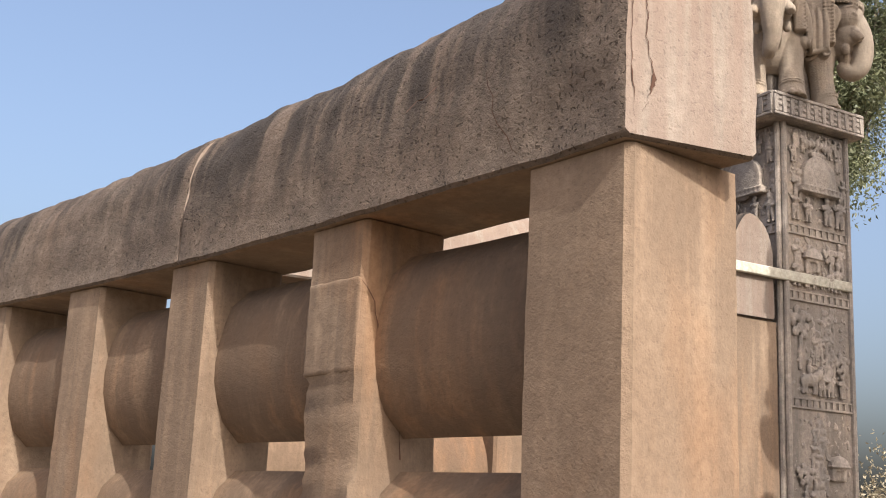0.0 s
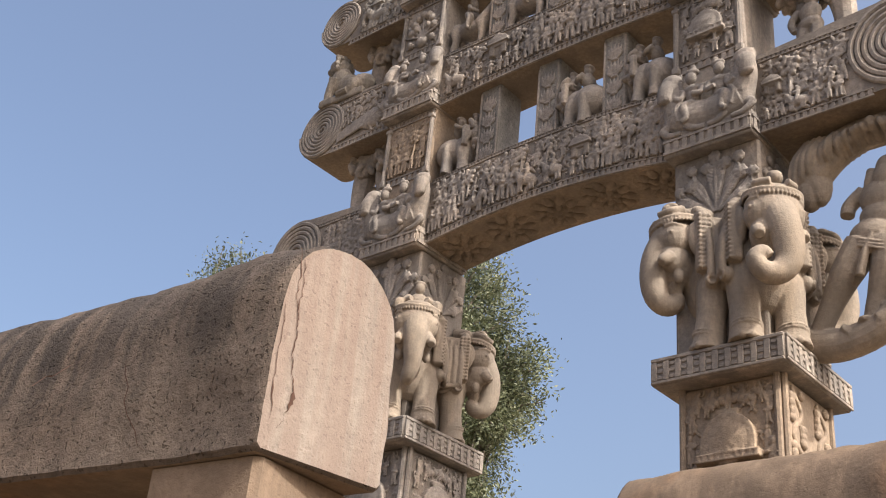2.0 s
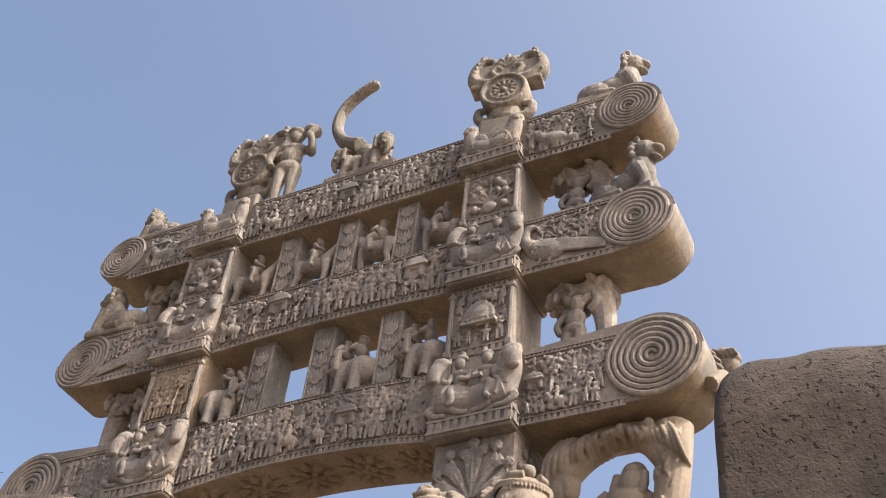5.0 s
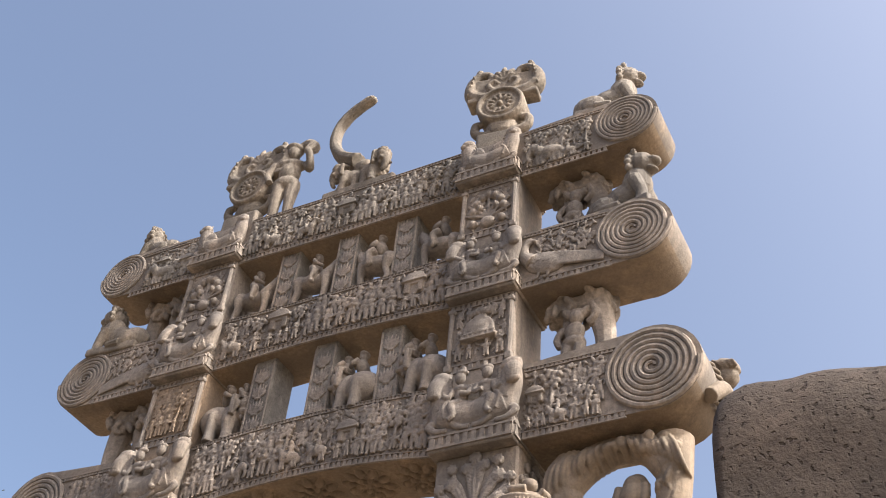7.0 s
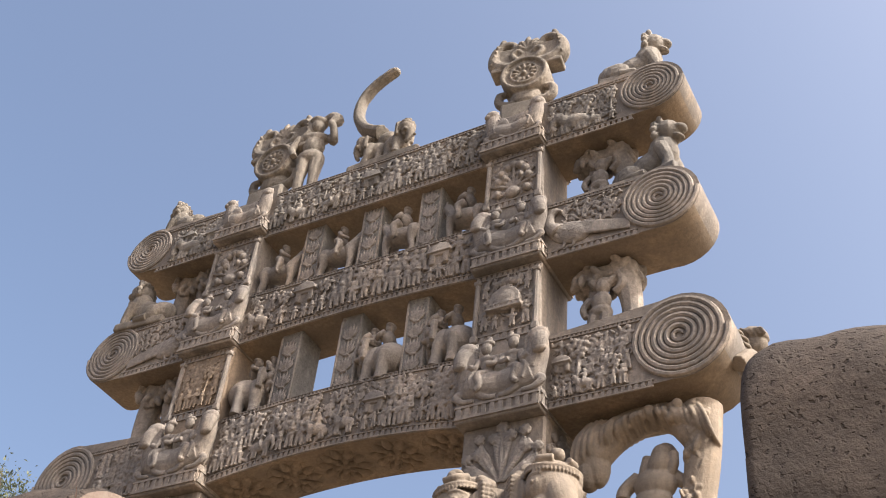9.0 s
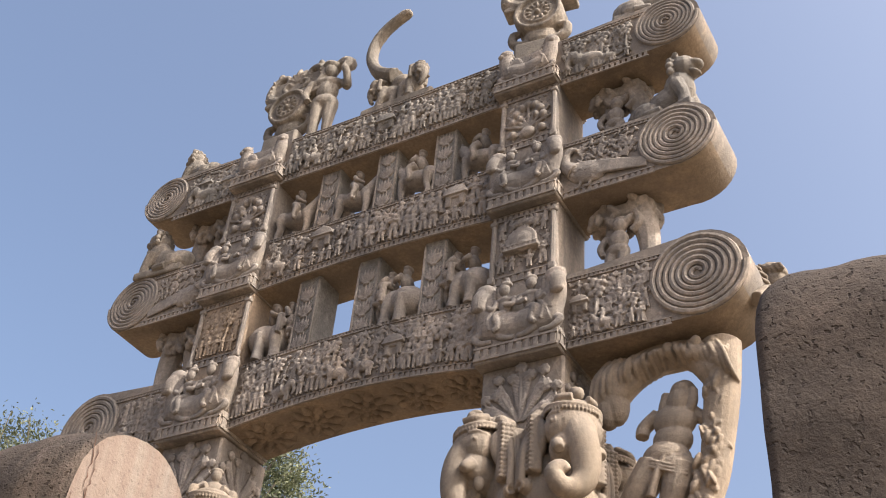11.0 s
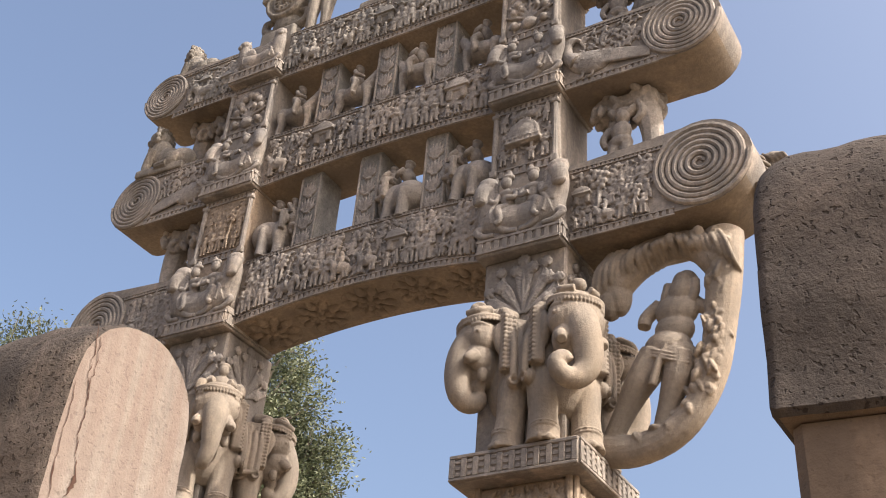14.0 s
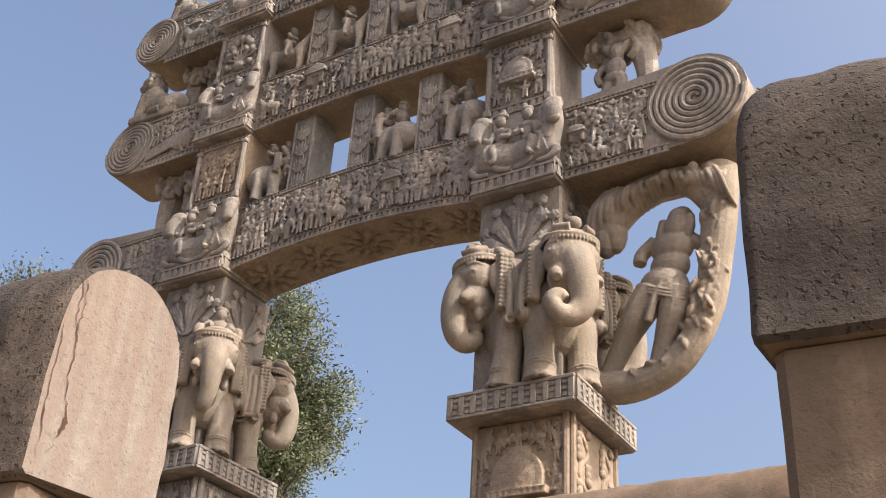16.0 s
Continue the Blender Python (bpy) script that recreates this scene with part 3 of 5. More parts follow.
for k, b in enumerate(BEAMS):
    lo, hi = beam_low(k)
    cx, cz, r = b[4:7]
    for s in (-1, 1):
        g = scroll(s * cx, cz, r, 0.034, 7, s)
        part("scroll", g, RELIEF, beams[k], "coiled spiral carved on the beam end")
    hw = LEVELS[k][1] + LEVELS[k][2]
    inner = LEVELS[k][2] - LEVELS[k][1] - 0.01
    segs = ((-inner, inner), (hw + 0.01, cx - r * 0.55), (-(cx - r * 0.55), -hw - 0.01))
    for x0, x1 in segs:
        part("rail_band", rail_band(Geo(), x0, x1, lambda x: lo(x) + 0.004, 0.041), RELIEF, beams[k], "narrow carved rail pattern")["kind"] = "stuff"
        part("top_band", rail_band(Geo(), x0, x1, lambda x: hi(x) - 0.03, 0.041, 0.03, 0.03), RELIEF, beams[k], "narrow carved border")["kind"] = "stuff"
    for i, (x0, x1) in enumerate(segs):
        rnd = random.Random(31 * k + i)
        g = Geo()
        if i == 0:
            size = (0.2, 0.235, 0.215)[k]
            crowd(g, x0, x1, lambda x: lo(x) + 0.06, lambda x: hi(x) - 0.035, 0.026, size, rnd, None, (0.42, 0.45, 0.45)[k])
        else:
            e0, e1 = (x0, cx - r - 0.01) if i == 1 else (-(cx - r - 0.01), x1)
            if k == 1:      # a long-tailed bird with foliage above it
                f = 1 if i == 2 else -1
                c, w = (e0 + e1) / 2, e1 - e0
                zb = lo(c)
                g.blob((c + f * 0.16 * w, 0.04, zb + 0.19), (w * 0.3, 0.055, 0.1), (0, -14 * f, 0), 18, 12)
                g.tube([(c + f * 0.34 * w, 0.03, zb + 0.22), (c + f * 0.46 * w, 0.018, zb + 0.29), (c + f * 0.45 * w, 0.015, zb + 0.38), (c + f * 0.38 * w, 0.015, zb + 0.425)], [0.07, 0.045, 0.033, 0.03], 10)
                g.tube([(c + f * 0.38 * w, 0.015, zb + 0.425), (c + f * 0.28 * w, 0.012, zb + 0.405)], [0.026, 0.01], 8)
                for j in range(9):      # long tail and folded wing feathers
                    q = (j - 4) / 4
                    g.tube([(c + f * 0.12 * w, 0.012, zb + 0.2 + 0.05 * q), (c - f * 0.25 * w, 0.018, zb + 0.165 + 0.045 * q), (c - f * 0.66 * w, 0.03, zb + 0.12 + 0.035 * q)], [0.013, 0.014, 0.009], 7)
                for j in range(70):
                    u, q = rnd.uniform(0.06, 0.36), rnd.uniform(-0.065, 0.075)
                    g.blob((c + f * u * w, -0.012 + abs(q) * 0.25, zb + 0.19 + q + (u - 0.16) * 0.12), (0.015, 0.007, 0.009), (0, -f * 20, 0), 6, 4)
                for d in (0.1, 0.24):
                    g.tube([(c + f * d * w, 0.025, zb + 0.12), (c + f * (d + 0.03) * w, 0.025, zb + 0.065), (c + f * (d + 0.1) * w, 0.025, zb + 0.062)], 0.012, 7)
                for j in range(150):
                    u, q = rnd.uniform(-0.55, 0.3), rnd.uniform(0.0, 1.0)
                    base_ = 0.22 + 0.06 * max(0.0, u + 0.2)
                    g.blob((c + f * u * w, 0.032, zb + base_ + 0.01 + q * (0.46 - base_)), (0.011, 0.013, 0.024), (0, rnd.uniform(-70, 70), 0), 7, 5)
            elif k == 2:
                beast_lump(g, (e0 + e1) / 2 - 0.05, 0.034, lo(x0) + 0.06, 0.3, -1, True, False)
                crowd(g, e0, e1, lambda x: lo(x) + 0.06, lambda x: hi(x) - 0.04, 0.03, 0.16, rnd, None, 0.9)
            else:
                crowd(g, e0, e1, lambda x: lo(x) + 0.06, lambda x: hi(x) - 0.04, 0.024, 0.15 if i == 1 else 0.18, rnd, None, 0.2)
        if k != 1 or i == 0:
            filler(g, x0 if i != 2 else -(cx - r), x1 if i != 1 else cx - r, lambda x: lo(x) + 0.06, lambda x: hi(x) - 0.035, 0.036, 900 if i == 0 else 420, rnd)
        part("carved_frieze", fused(flatten(g, 0.042, 0.82), "carved_frieze", 0.0048, 0, 0.0006), RELIEF_GREY if k == 2 else RELIEF, beams[k], "crowded low relief carving")

# lotus flowers under the lowest beam
lo, hi = beam_low(0)
for j in range(5):
    x = -0.82 + 0.41 * j
    g = Geo()
    sl = math.degrees(math.atan((lo(x + 0.02) - lo(x - 0.02)) / 0.04))
    m = pose(x, 0.27, lo(x) + 0.004, 0, -sl, 0)
    for ring, n, rr, pl, pw in ((0, 6, 0.064, 0.04, 0.026), (1, 10, 0.14, 0.054, 0.038)):
        for i in range(n):
            a = 2 * math.pi * (i + 0.5 * ring) / n
            g.blob((rr * math.cos(a), rr * math.sin(a), 0.0), (pl, pw, 0.034), (0, 0, math.degrees(a)), 14, 8, m)
    g.tube([(0.2 * math.cos(a), 0.2 * math.sin(a), 0.0) for a in [2 * math.pi * i / 32 for i in range(33)]], 0.01, 6, m)
    g.blob((0, 0, -0.008), (0.03, 0.03, 0.026), (0, 0, 0), 12, 8, m)
    # rosettes share the painted bounce tone of the beam underside
    part("rosette", fused(g, "rosette", 0.006, 0, 0.0006), BOUNCE_WARM, beams[0], "worn carved lotus flower")


def panel(w, h, kind, seed, size=0.15):
    """A carved panel in its own plane: x across, z up, facing -y; lumps only."""
    rnd = random.Random(seed)
    g = Geo()
    if kind == "dome":
        arch = [(-w * 0.29, h * 0.36)] + [(w * 0.29 * math.cos(t), h * 0.5 + w * 0.29 * math.sin(t)) for t in [math.pi - math.pi * i / 18 for i in range(19)]] + [(w * 0.29, h * 0.36)]
        g.prism(arch, -0.055, 0.02)
        g.blob((0, -0.04, h * 0.5), (w * 0.24, 0.035, w * 0.24), (0, 0, 0), 20, 12)
        rail_band(g, -w * 0.34, w * 0.34, lambda x: h * 0.33, -0.062, 0.045, 0.035)
        g.box(-w * 0.34, w * 0.34, -0.064, 0.02, h * 0.325, h * 0.4, 0.005)
        for s in (-1, 1):
            crowd_col(g, s * w * 0.41, 0.0, h * 0.62, -0.01, size * 1.1, rnd)
            crowd_col(g, s * w * 0.4, h * 0.62, h * 0.99, -0.01, size * 0.75, rnd)
            crowd_col(g, s * w * 0.16, h * 0.0, h * 0.32, -0.02, h * 0.3, rnd)
            crowd_col(g, s * w * 0.24, h * 0.74, h * 0.99, -0.01, size * 0.6, rnd)
        g.box(-w * 0.12, w * 0.12, -0.04, 0.02, h * 0.74, h * 0.79, 0.006)
        for j in range(5):
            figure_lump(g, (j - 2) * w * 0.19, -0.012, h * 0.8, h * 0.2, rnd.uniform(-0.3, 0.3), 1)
        for j in range(7):
            g.blob(((j - 3) * w * 0.07, -0.012, h * 0.9 - abs(j - 3) * 0.008), (0.022, 0.026, 0.03), (0, (j - 3) * 14, 0), 7, 5)
    elif kind == "plant":
        g.blob((0, -0.005, h * 0.14), (w * 0.18, 0.05, h * 0.13), (0, 0, 0), 12, 7)
        for j in range(7):
            a = radians(-72 + 24 * j)
            for t in (0.3, 0.6):
                g.tube([(0, -0.005, h * 0.25), (math.sin(a) * h * t * 0.9, -0.015, h * 0.25 + math.cos(a) * h * t * 0.95)], [0.012, 0.014], 5)
            g.blob((math.sin(a) * w * 0.36, -0.01, h * 0.3 + math.cos(a) * h * 0.5), (w * 0.105, 0.045, w * 0.105), (0, 0, 0), 11, 7)
        for s in (-1, 1):
            g.blob((s * w * 0.32, -0.01, h * 0.15), (w * 0.1, 0.045, w * 0.1), (0, 0, 0), 9, 6)
            g.blob((s * w * 0.18, -0.015, h * 0.5), (w * 0.07, 0.045, w * 0.09), (0, 0, 0), 9, 6)
    elif kind == "palm":
        for a, ln_, wd in ((0, 0.8, 0.12), (-30, 0.72, 0.09), (30, 0.74, 0.09), (-58, 0.62, 0.075), (58, 0.62, 0.075)):
            m = pose(math.sin(radians(a)) * 0.02, 0, h * 0.02, 0, a, 0)
            L = h * ln_
            g.tube([(0, -0.012, 0.0), (0, -0.02, L * 0.5), (0, -0.016, L)], [0.012, 0.012, 0.008], 6, m)
            n = 13
            for i in range(n):
                t = 0.25 + 0.75 * i / (n - 1)
                ww = w * wd * (1 - abs(t - 0.68) ** 1.5 * 2.2)
                for s in (-1, 1):
                    g.blob((s * ww * 0.5, -0.012, L * t), (ww * 0.5, 0.017, 0.0085), (0, -s * 38, 0), 8, 5, m)
        for a, r, q in ((-15, 0.84, 0.072), (16, 0.86, 0.078), (-47, 0.8, 0.08), (48, 0.83, 0.085), (-34, 1.02, 0.07), (33, 1.04, 0.075), (0, 1.0, 0.085), (-60, 1.0, 0.07), (60, 1.02, 0.07), (-75, 0.62, 0.075), (75, 0.62, 0.08)):
            x, z = math.sin(radians(a)) * w * 0.5 * r, h * (0.05 + 0.88 * r * math.cos(radians(a)))
            g.blob((x, -0.004, z), (w * q, 0.036, w * q), (0, 0, 0), 12, 8)
            for i in range(7):
                b = 2 * math.pi * i / 7
                g.blob((x + w * q * 0.75 * math.cos(b), -0.022, z + w * q * 0.75 * math.sin(b)), (0.012, 0.012, 0.012), (0, 0, 0), 6, 4)
            g.tube([(0, -0.004, h * 0.05), (x * 0.6, -0.006, z * 0.55), (x, -0.006, z)], 0.011, 6)
    elif kind == "palmette":
        n = max(3, round(h / 0.15))
        for i in range(n):
            d = h / n
            z = d * i
            g.tube([(0, -0.008, z), (0, -0.016, z + d * 0.5), (0, -0.01, z + d * 0.95)], [0.01, 0.017, 0.005], 8)
            for s in (-1, 1):
                for k, (out_, up_) in enumerate(((0.2, 0.95), (0.36, 0.78), (0.42, 0.45))):
                    g.tube([(s * 0.006, -0.006, z + d * 0.05), (s * w * out_ * 0.7, -0.016, z + d * up_ * 0.45), (s * w * out_, -0.012, z + d * up_)], [0.009, 0.013, 0.005], 7)
            g.blob((0, -0.012, z), (w * 0.2, 0.018, 0.012), (0, 0, 0), 10, 6)
    elif kind == "vine":
        n = 26
        pts = [(w * 0.22 * math.sin(i * 0.9), -0.004, h * i / n) for i in range(n + 1)]
        g.tube(pts, 0.018, 6)
        for i in range(0, n, 1):
            s = 1 if math.sin(i * 0.9) < 0 else -1
            g.blob((s * w * 0.22, -0.006, h * (i + 0.5) / n), (w * 0.14, 0.028, h * 0.016 + 0.012), (0, rnd.uniform(-50, 50), 0), 8, 5)
    else:
        crowd(g, -w / 2 + 0.01, w / 2, lambda x: 0.0, lambda x: h, -0.01, size, rnd, None, 0.45)
    if kind not in ("vine", "palmette", "palm"):
        filler(g, -w / 2, w / 2, lambda x: 0.0, lambda x: h, 0.004, 110, rnd)
    return g


def put_panel(parent, w, h, kind, seed, m, size=0.15, voxel=0.005):
    me = fused(flatten(panel(w, h, kind, seed, size), 0.01, 0.75), "carved_panel", voxel, 0, 0.0008)
    o = part("carved_panel", me, WARM if parent.data and parent.data.materials[0] == WARM else RELIEF, parent, "square relief carving")
    if parent.type == "EMPTY":
        o.matrix_parent_inverse = Matrix()
    o.matrix_basis = m
    return o


pillars = sorted([o for o in gate.children if o.name.startswith("pillar")], key=lambda o: sum(v.co.x for v in o.data.vertices))
dies = [o for o in gate.children if o.name.startswith("die_block")]
necks = sorted([o for o in gate.children if o.name.startswith("neck_block")], key=lambda o: sum(v.co.x for v in o.data.vertices))
abaci = [o for o in gate.children if o.name.startswith("abacus")]
brackets = [o for o in gate.children if o.name.startswith("bracket_block")]


def extent(o):
    a = np.array([v.co for v in o.data.vertices])
    return a.min(0), a.max(0)


for i, o in enumerate(dies):
    a, b = extent(o)
    w, z0, z1 = b[0] - a[0], 6.28 if a[2] < 7 else 7.5, b[2]
    cx = (a[0] + b[0]) / 2
    frame_ = Geo()
    for s in (-1, 1):
        x = cx + s * (w / 2 - 0.028)
        frame_.tube([(x, 0.012, z0 + 0.05), (x, 0.012, z1 - 0.1)], [0.021, 0.019], 8)
        frame_.box(x - 0.027, x + 0.027, -0.012, 0.03, z1 - 0.1, z1 - 0.06, 0.008)
        frame_.box(x - 0.027, x + 0.027, -0.012, 0.03, z0 + 0.0, z0 + 0.06, 0.008)
    rail_band(frame_, a[0] + 0.005, b[0] - 0.005, lambda x: z0 - 0.01, 0.021, 0.07, 0.05)
    rail_band(frame_, a[0] + 0.005, b[0] - 0.005, lambda x: z1 - 0.065, 0.021, 0.05, 0.04)
    part("panel_frame", frame_, RELIEF, o, "carved border with slim columns")
    kind = ("crowd", "plant", "dome", "plant")[i]
    put_panel(o, w - 0.11, z1 - z0 - 0.14, kind, 50 + i, pose(cx, 0.015, z0 + 0.07), 0.17)

def slab_band(g, u0, u1, z0, z1, y, m=None, pitch=0.075):
    """Plain borders, upright posts and three little bars in each gap, standing proud of the face at y."""
    g.box(u0, u1, y - 0.013, y, z1 - 0.022, z1, 0.004, m)
    g.box(u0, u1, y - 0.013, y, z0, z0 + 0.018, 0.004, m)
    n = max(2, round((u1 - u0) / pitch))
    d = (z1 - z0 - 0.04) / 3
    for i in range(n + 1):
        c = u0 + 0.018 + (u1 - u0 - 0.036) * i / n
        g.box(c - 0.018, c + 0.018, y - 0.012, y, z0 + 0.018, z1 - 0.022, 0.004, m)
        if i < n:
            e = c + (u1 - u0 - 0.036) / n
            for k in range(3):
                z = z0 + 0.018 + d * k
                g.box(c + 0.018, e - 0.018, y - 0.008, y, z + d * 0.2, z + d * 0.8, 0.004, m)


for o in abaci + brackets:
    a, b = extent(o)
    h = b[2] - a[2]
    for m, u0, u1, y in ((None, a[0], b[0], a[1] + 0.001), (pose(b[0] - 0.001, 0, 0, 0, 0, 90), a[1], b[1], 0.0)):
        g = Geo()
        if o in abaci:
            slab_band(g, u0 + 0.006, u1 - 0.006, a[2] + 0.006, b[2] - 0.006, y, m)
        else:
            rail_band(g, u0 + 0.006, u1 - 0.006, lambda x: a[2] + 0.02, y, 0.1, 0.055, m)
        part("rail_band", g, RELIEF, o, "carved rail pattern")["kind"] = "stuff"

for i, o in enumerate(pillars):
    a, b = extent(o)
    cx = (a[0] + b[0]) / 2
    # front: a niche scene above a band, scenes below
    put_panel(o, 0.54, 0.62, "dome", 80 + i, pose(cx, 0.028, 3.47), 0.17)
    g = Geo()
    bands = (3.4, 2.98, 2.32, 1.6)
    for z in bands:
        rail_band(g, a[0] + 0.01, b[0] - 0.01, lambda x: z, a[1] + 0.001, 0.065, 0.05)
        rail_band(g, a[1] + 0.01, b[1] - 0.01, lambda x: z, 0.0, 0.065, 0.05, pose(b[0] - 0.001, 0, 0, 0, 0, 90))
    for y in (a[1] + 0.025, b[1] - 0.025):
        g.tube([(b[0] + 0.002, y, 1.0), (b[0] + 0.002, y, 4.12)], 0.02, 8)
    for x in (a[0] + 0.025, b[0] - 0.025):
        g.tube([(x, a[1] - 0.002, 1.0), (x, a[1] - 0.002, 4.12)], 0.02, 8)
    part("panel_frame", g, RELIEF if i == 0 else WARM, o, "carved border bands")
    for z0, z1, sd in ((2.4, 2.97, 1), (1.7, 2.3, 2)):
        put_panel(o, 0.52, z1 - z0, "crowd", 90 + sd + 5 * i, pose(cx, 0.03, z0), 0.2)
    side = pose(b[0] + 0.001, (a[1] + b[1]) / 2, 0, 0, 0, 90)
    if i == 0:
        for z0, z1, kind, sd in ((3.48, 4.09, "dome", 1), (3.06, 3.4, "crowd", 2), (2.4, 2.97, "crowd", 3), (1.69, 2.31, "crowd", 4), (1.05, 1.59, "crowd", 5)):
            put_panel(o, 0.5, z1 - z0, kind, 110 + sd, side @ pose(0, 0, z0), 0.19)
    else:
        for dy in (-0.15, 0.15):
            put_panel(o, 0.26, 1.0, "vine", 120 + int(dy * 10), side @ pose(dy, 0, 3.08))
for i, o in enumerate(necks):
    a, b = extent(o)
    put_panel(o, 0.54, 0.42, "palm", 140 + i, pose((a[0] + b[0]) / 2, 0.03, 5.19))
    put_panel(o, 0.46, 0.4, "palm", 150 + i, pose(b[0], 0.28, 5.2, 0, 0, 90))
for o in [o for o in gate.children if o.name.startswith("upright")]:
    a, b = extent(o)
    lowz = 6.27 if a[2] < 7 else 7.45
    put_panel(o, 0.155, 0.58, "palmette", int(a[0] * 100) + 300, pose((a[0] + b[0]) / 2, 0.104, lowz), 0.11, 0.0046)
    g = Geo()
    g.tube([(a[0] + 0.012, 0.1, lowz - 0.05), (a[0] + 0.012, 0.1, lowz + 0.62)], 0.009, 6)
    g.tube([(b[0] - 0.012, 0.1, lowz - 0.05), (b[0] - 0.012, 0.1, lowz + 0.62)], 0.009, 6)
    part("edge_moulding", g, RELIEF, o)
# the plain stone strip let in across the pillar and railing
STRIP = sandstone("pale_strip", (0.42, 0.4, 0.34), (0.33, 0.31, 0.26), (0.4, 0.34, 0.25), 0.2, (0.2, 0.18, 0.15), 0.2)
g = Geo().box(-0.953, -0.925, -0.43, 0.62, 3.09, 3.155, 0.006)
part("stone_strip", g, STRIP, pillars[0], "pale plain strip let into the stone")


# ---- statues ----
def elephant(curl="in", rider="lying", bells=True):
    """An elephant facing +x on its own feet, about 0.95 m high."""
    g = Geo()
    g.blob((0.12, 0, 0.52), (0.33, 0.23, 0.31), seg=20, rings=12)
    g.blob((0.36, 0, 0.52), (0.18, 0.21, 0.32), seg=18, rings=11)
    for s in (-1, 1):
        g.tube([(0.44, s * 0.135, 0.0), (0.435, s * 0.135, 0.06), (0.42, s * 0.135, 0.22), (0.4, s * 0.13, 0.42), (0.36, s * 0.1, 0.62)], [0.112, 0.098, 0.088, 0.105, 0.1], 20)
        g.tube([(0.12, s * 0.15, 0.0), (0.12, s * 0.15, 0.2), (0.11, s * 0.14, 0.55)], [0.105, 0.09, 0.11], 16)
        for k in (-1, 0, 1):
            g.blob((0.535 - 0.018 * abs(k), s * 0.135 + k * 0.05, 0.018), (0.022, 0.026, 0.024), seg=9, rings=6)
        for z in (0.085, 0.105):
            g.tube([(0.44 + 0.094 * math.cos(t * 0.4), s * 0.135 + 0.094 * math.sin(t * 0.4), z + 0.02 * math.cos(t * 0.4)) for t in range(-5, 6)], 0.005, 5)
        # cheek, brow, eye, tusk socket and lip
        g.blob((0.61, s * 0.085, 0.77), (0.105, 0.095, 0.12), seg=16, rings=10)
        g.blob((0.62, s * 0.085, 0.63), (0.095, 0.068, 0.1), seg=16, rings=10)
        g.blob((0.655, s * 0.158, 0.775), (0.026, 0.014, 0.017), (0, 0, s * 30), 10, 7)
        g.tube([(0.652 + 0.036 * math.cos(t), s * (0.158 - 0.012 * math.cos(t)), 0.775 + 0.027 * math.sin(t)) for t in [0.45 * i for i in range(15)]], 0.006, 6)
        g.tube([(0.7, s * 0.12, 0.83), (0.65, s * 0.16, 0.835), (0.59, s * 0.165, 0.82)], 0.012, 7)
        g.tube([(0.66, s * 0.115, 0.62), (0.7, s * 0.13, 0.59), (0.72, s * 0.132, 0.565)], [0.05, 0.042, 0.03], 12)
        g.blob((0.605, s * 0.105, 0.505), (0.034, 0.032, 0.05), seg=12, rings=8)
        g.blob((0.51, s * 0.165, 0.74), (0.06, 0.035, 0.12), (0, 6, s * 20), 14, 9)
    g.blob((0.6, 0, 0.78), (0.155, 0.168, 0.165), seg=20, rings=12)
    g.blob((0.655, 0, 0.74), (0.1, 0.125, 0.12), seg=18, rings=11)
    g.blob((0.58, 0, 0.62), (0.12, 0.13, 0.16), seg=18, rings=11)
    g.blob((0.6, 0, 0.47), (0.05, 0.07, 0.07), seg=12, rings=8)
    if curl == "in":
        path = [(0.64, 0, 0.8), (0.71, 0, 0.66), (0.735, 0, 0.52), (0.715, 0, 0.4), (0.66, 0, 0.345), (0.6, 0, 0.365), (0.585, 0, 0.425)]
        rad = [0.11, 0.098, 0.085, 0.077, 0.066, 0.056, 0.045]
    elif curl == "side":
        path = [(0.64, 0, 0.8), (0.705, 0.015, 0.66), (0.725, 0.035, 0.52), (0.725, 0.025, 0.4), (0.72, -0.04, 0.325), (0.72, -0.12, 0.33), (0.72, -0.165, 0.4), (0.725, -0.12, 0.445), (0.73, -0.085, 0.415)]
        rad = [0.11, 0.1, 0.09, 0.08, 0.07, 0.062, 0.053, 0.045, 0.035]
    else:
        path = [(0.64, 0, 0.8), (0.7, 0, 0.66), (0.71, 0, 0.52), (0.69, 0.0, 0.4), (0.66, -0.02, 0.31), (0.61, -0.03, 0.28)]
        rad = [0.11, 0.096, 0.08, 0.066, 0.055, 0.045]
    g.tube(path, rad, 22)
    ring = [(0.595 + 0.152 * math.cos(a), 0.168 * math.sin(a), 0.9 - 0.022 * math.cos(a)) for a in [2 * math.pi * i / 28 for i in range(29)]]
    g.tube(ring, 0.016, 9)
    g.blob((0.59, 0, 0.91), (0.13, 0.15, 0.06), seg=16, rings=9)
    for i in range(44):
        a = 2 * math.pi * i / 44
        g.blob((0.595 + 0.158 * math.cos(a), 0.175 * math.sin(a), 0.874 - 0.022 * math.cos(a)), (0.009, 0.009, 0.017), seg=8, rings=6)
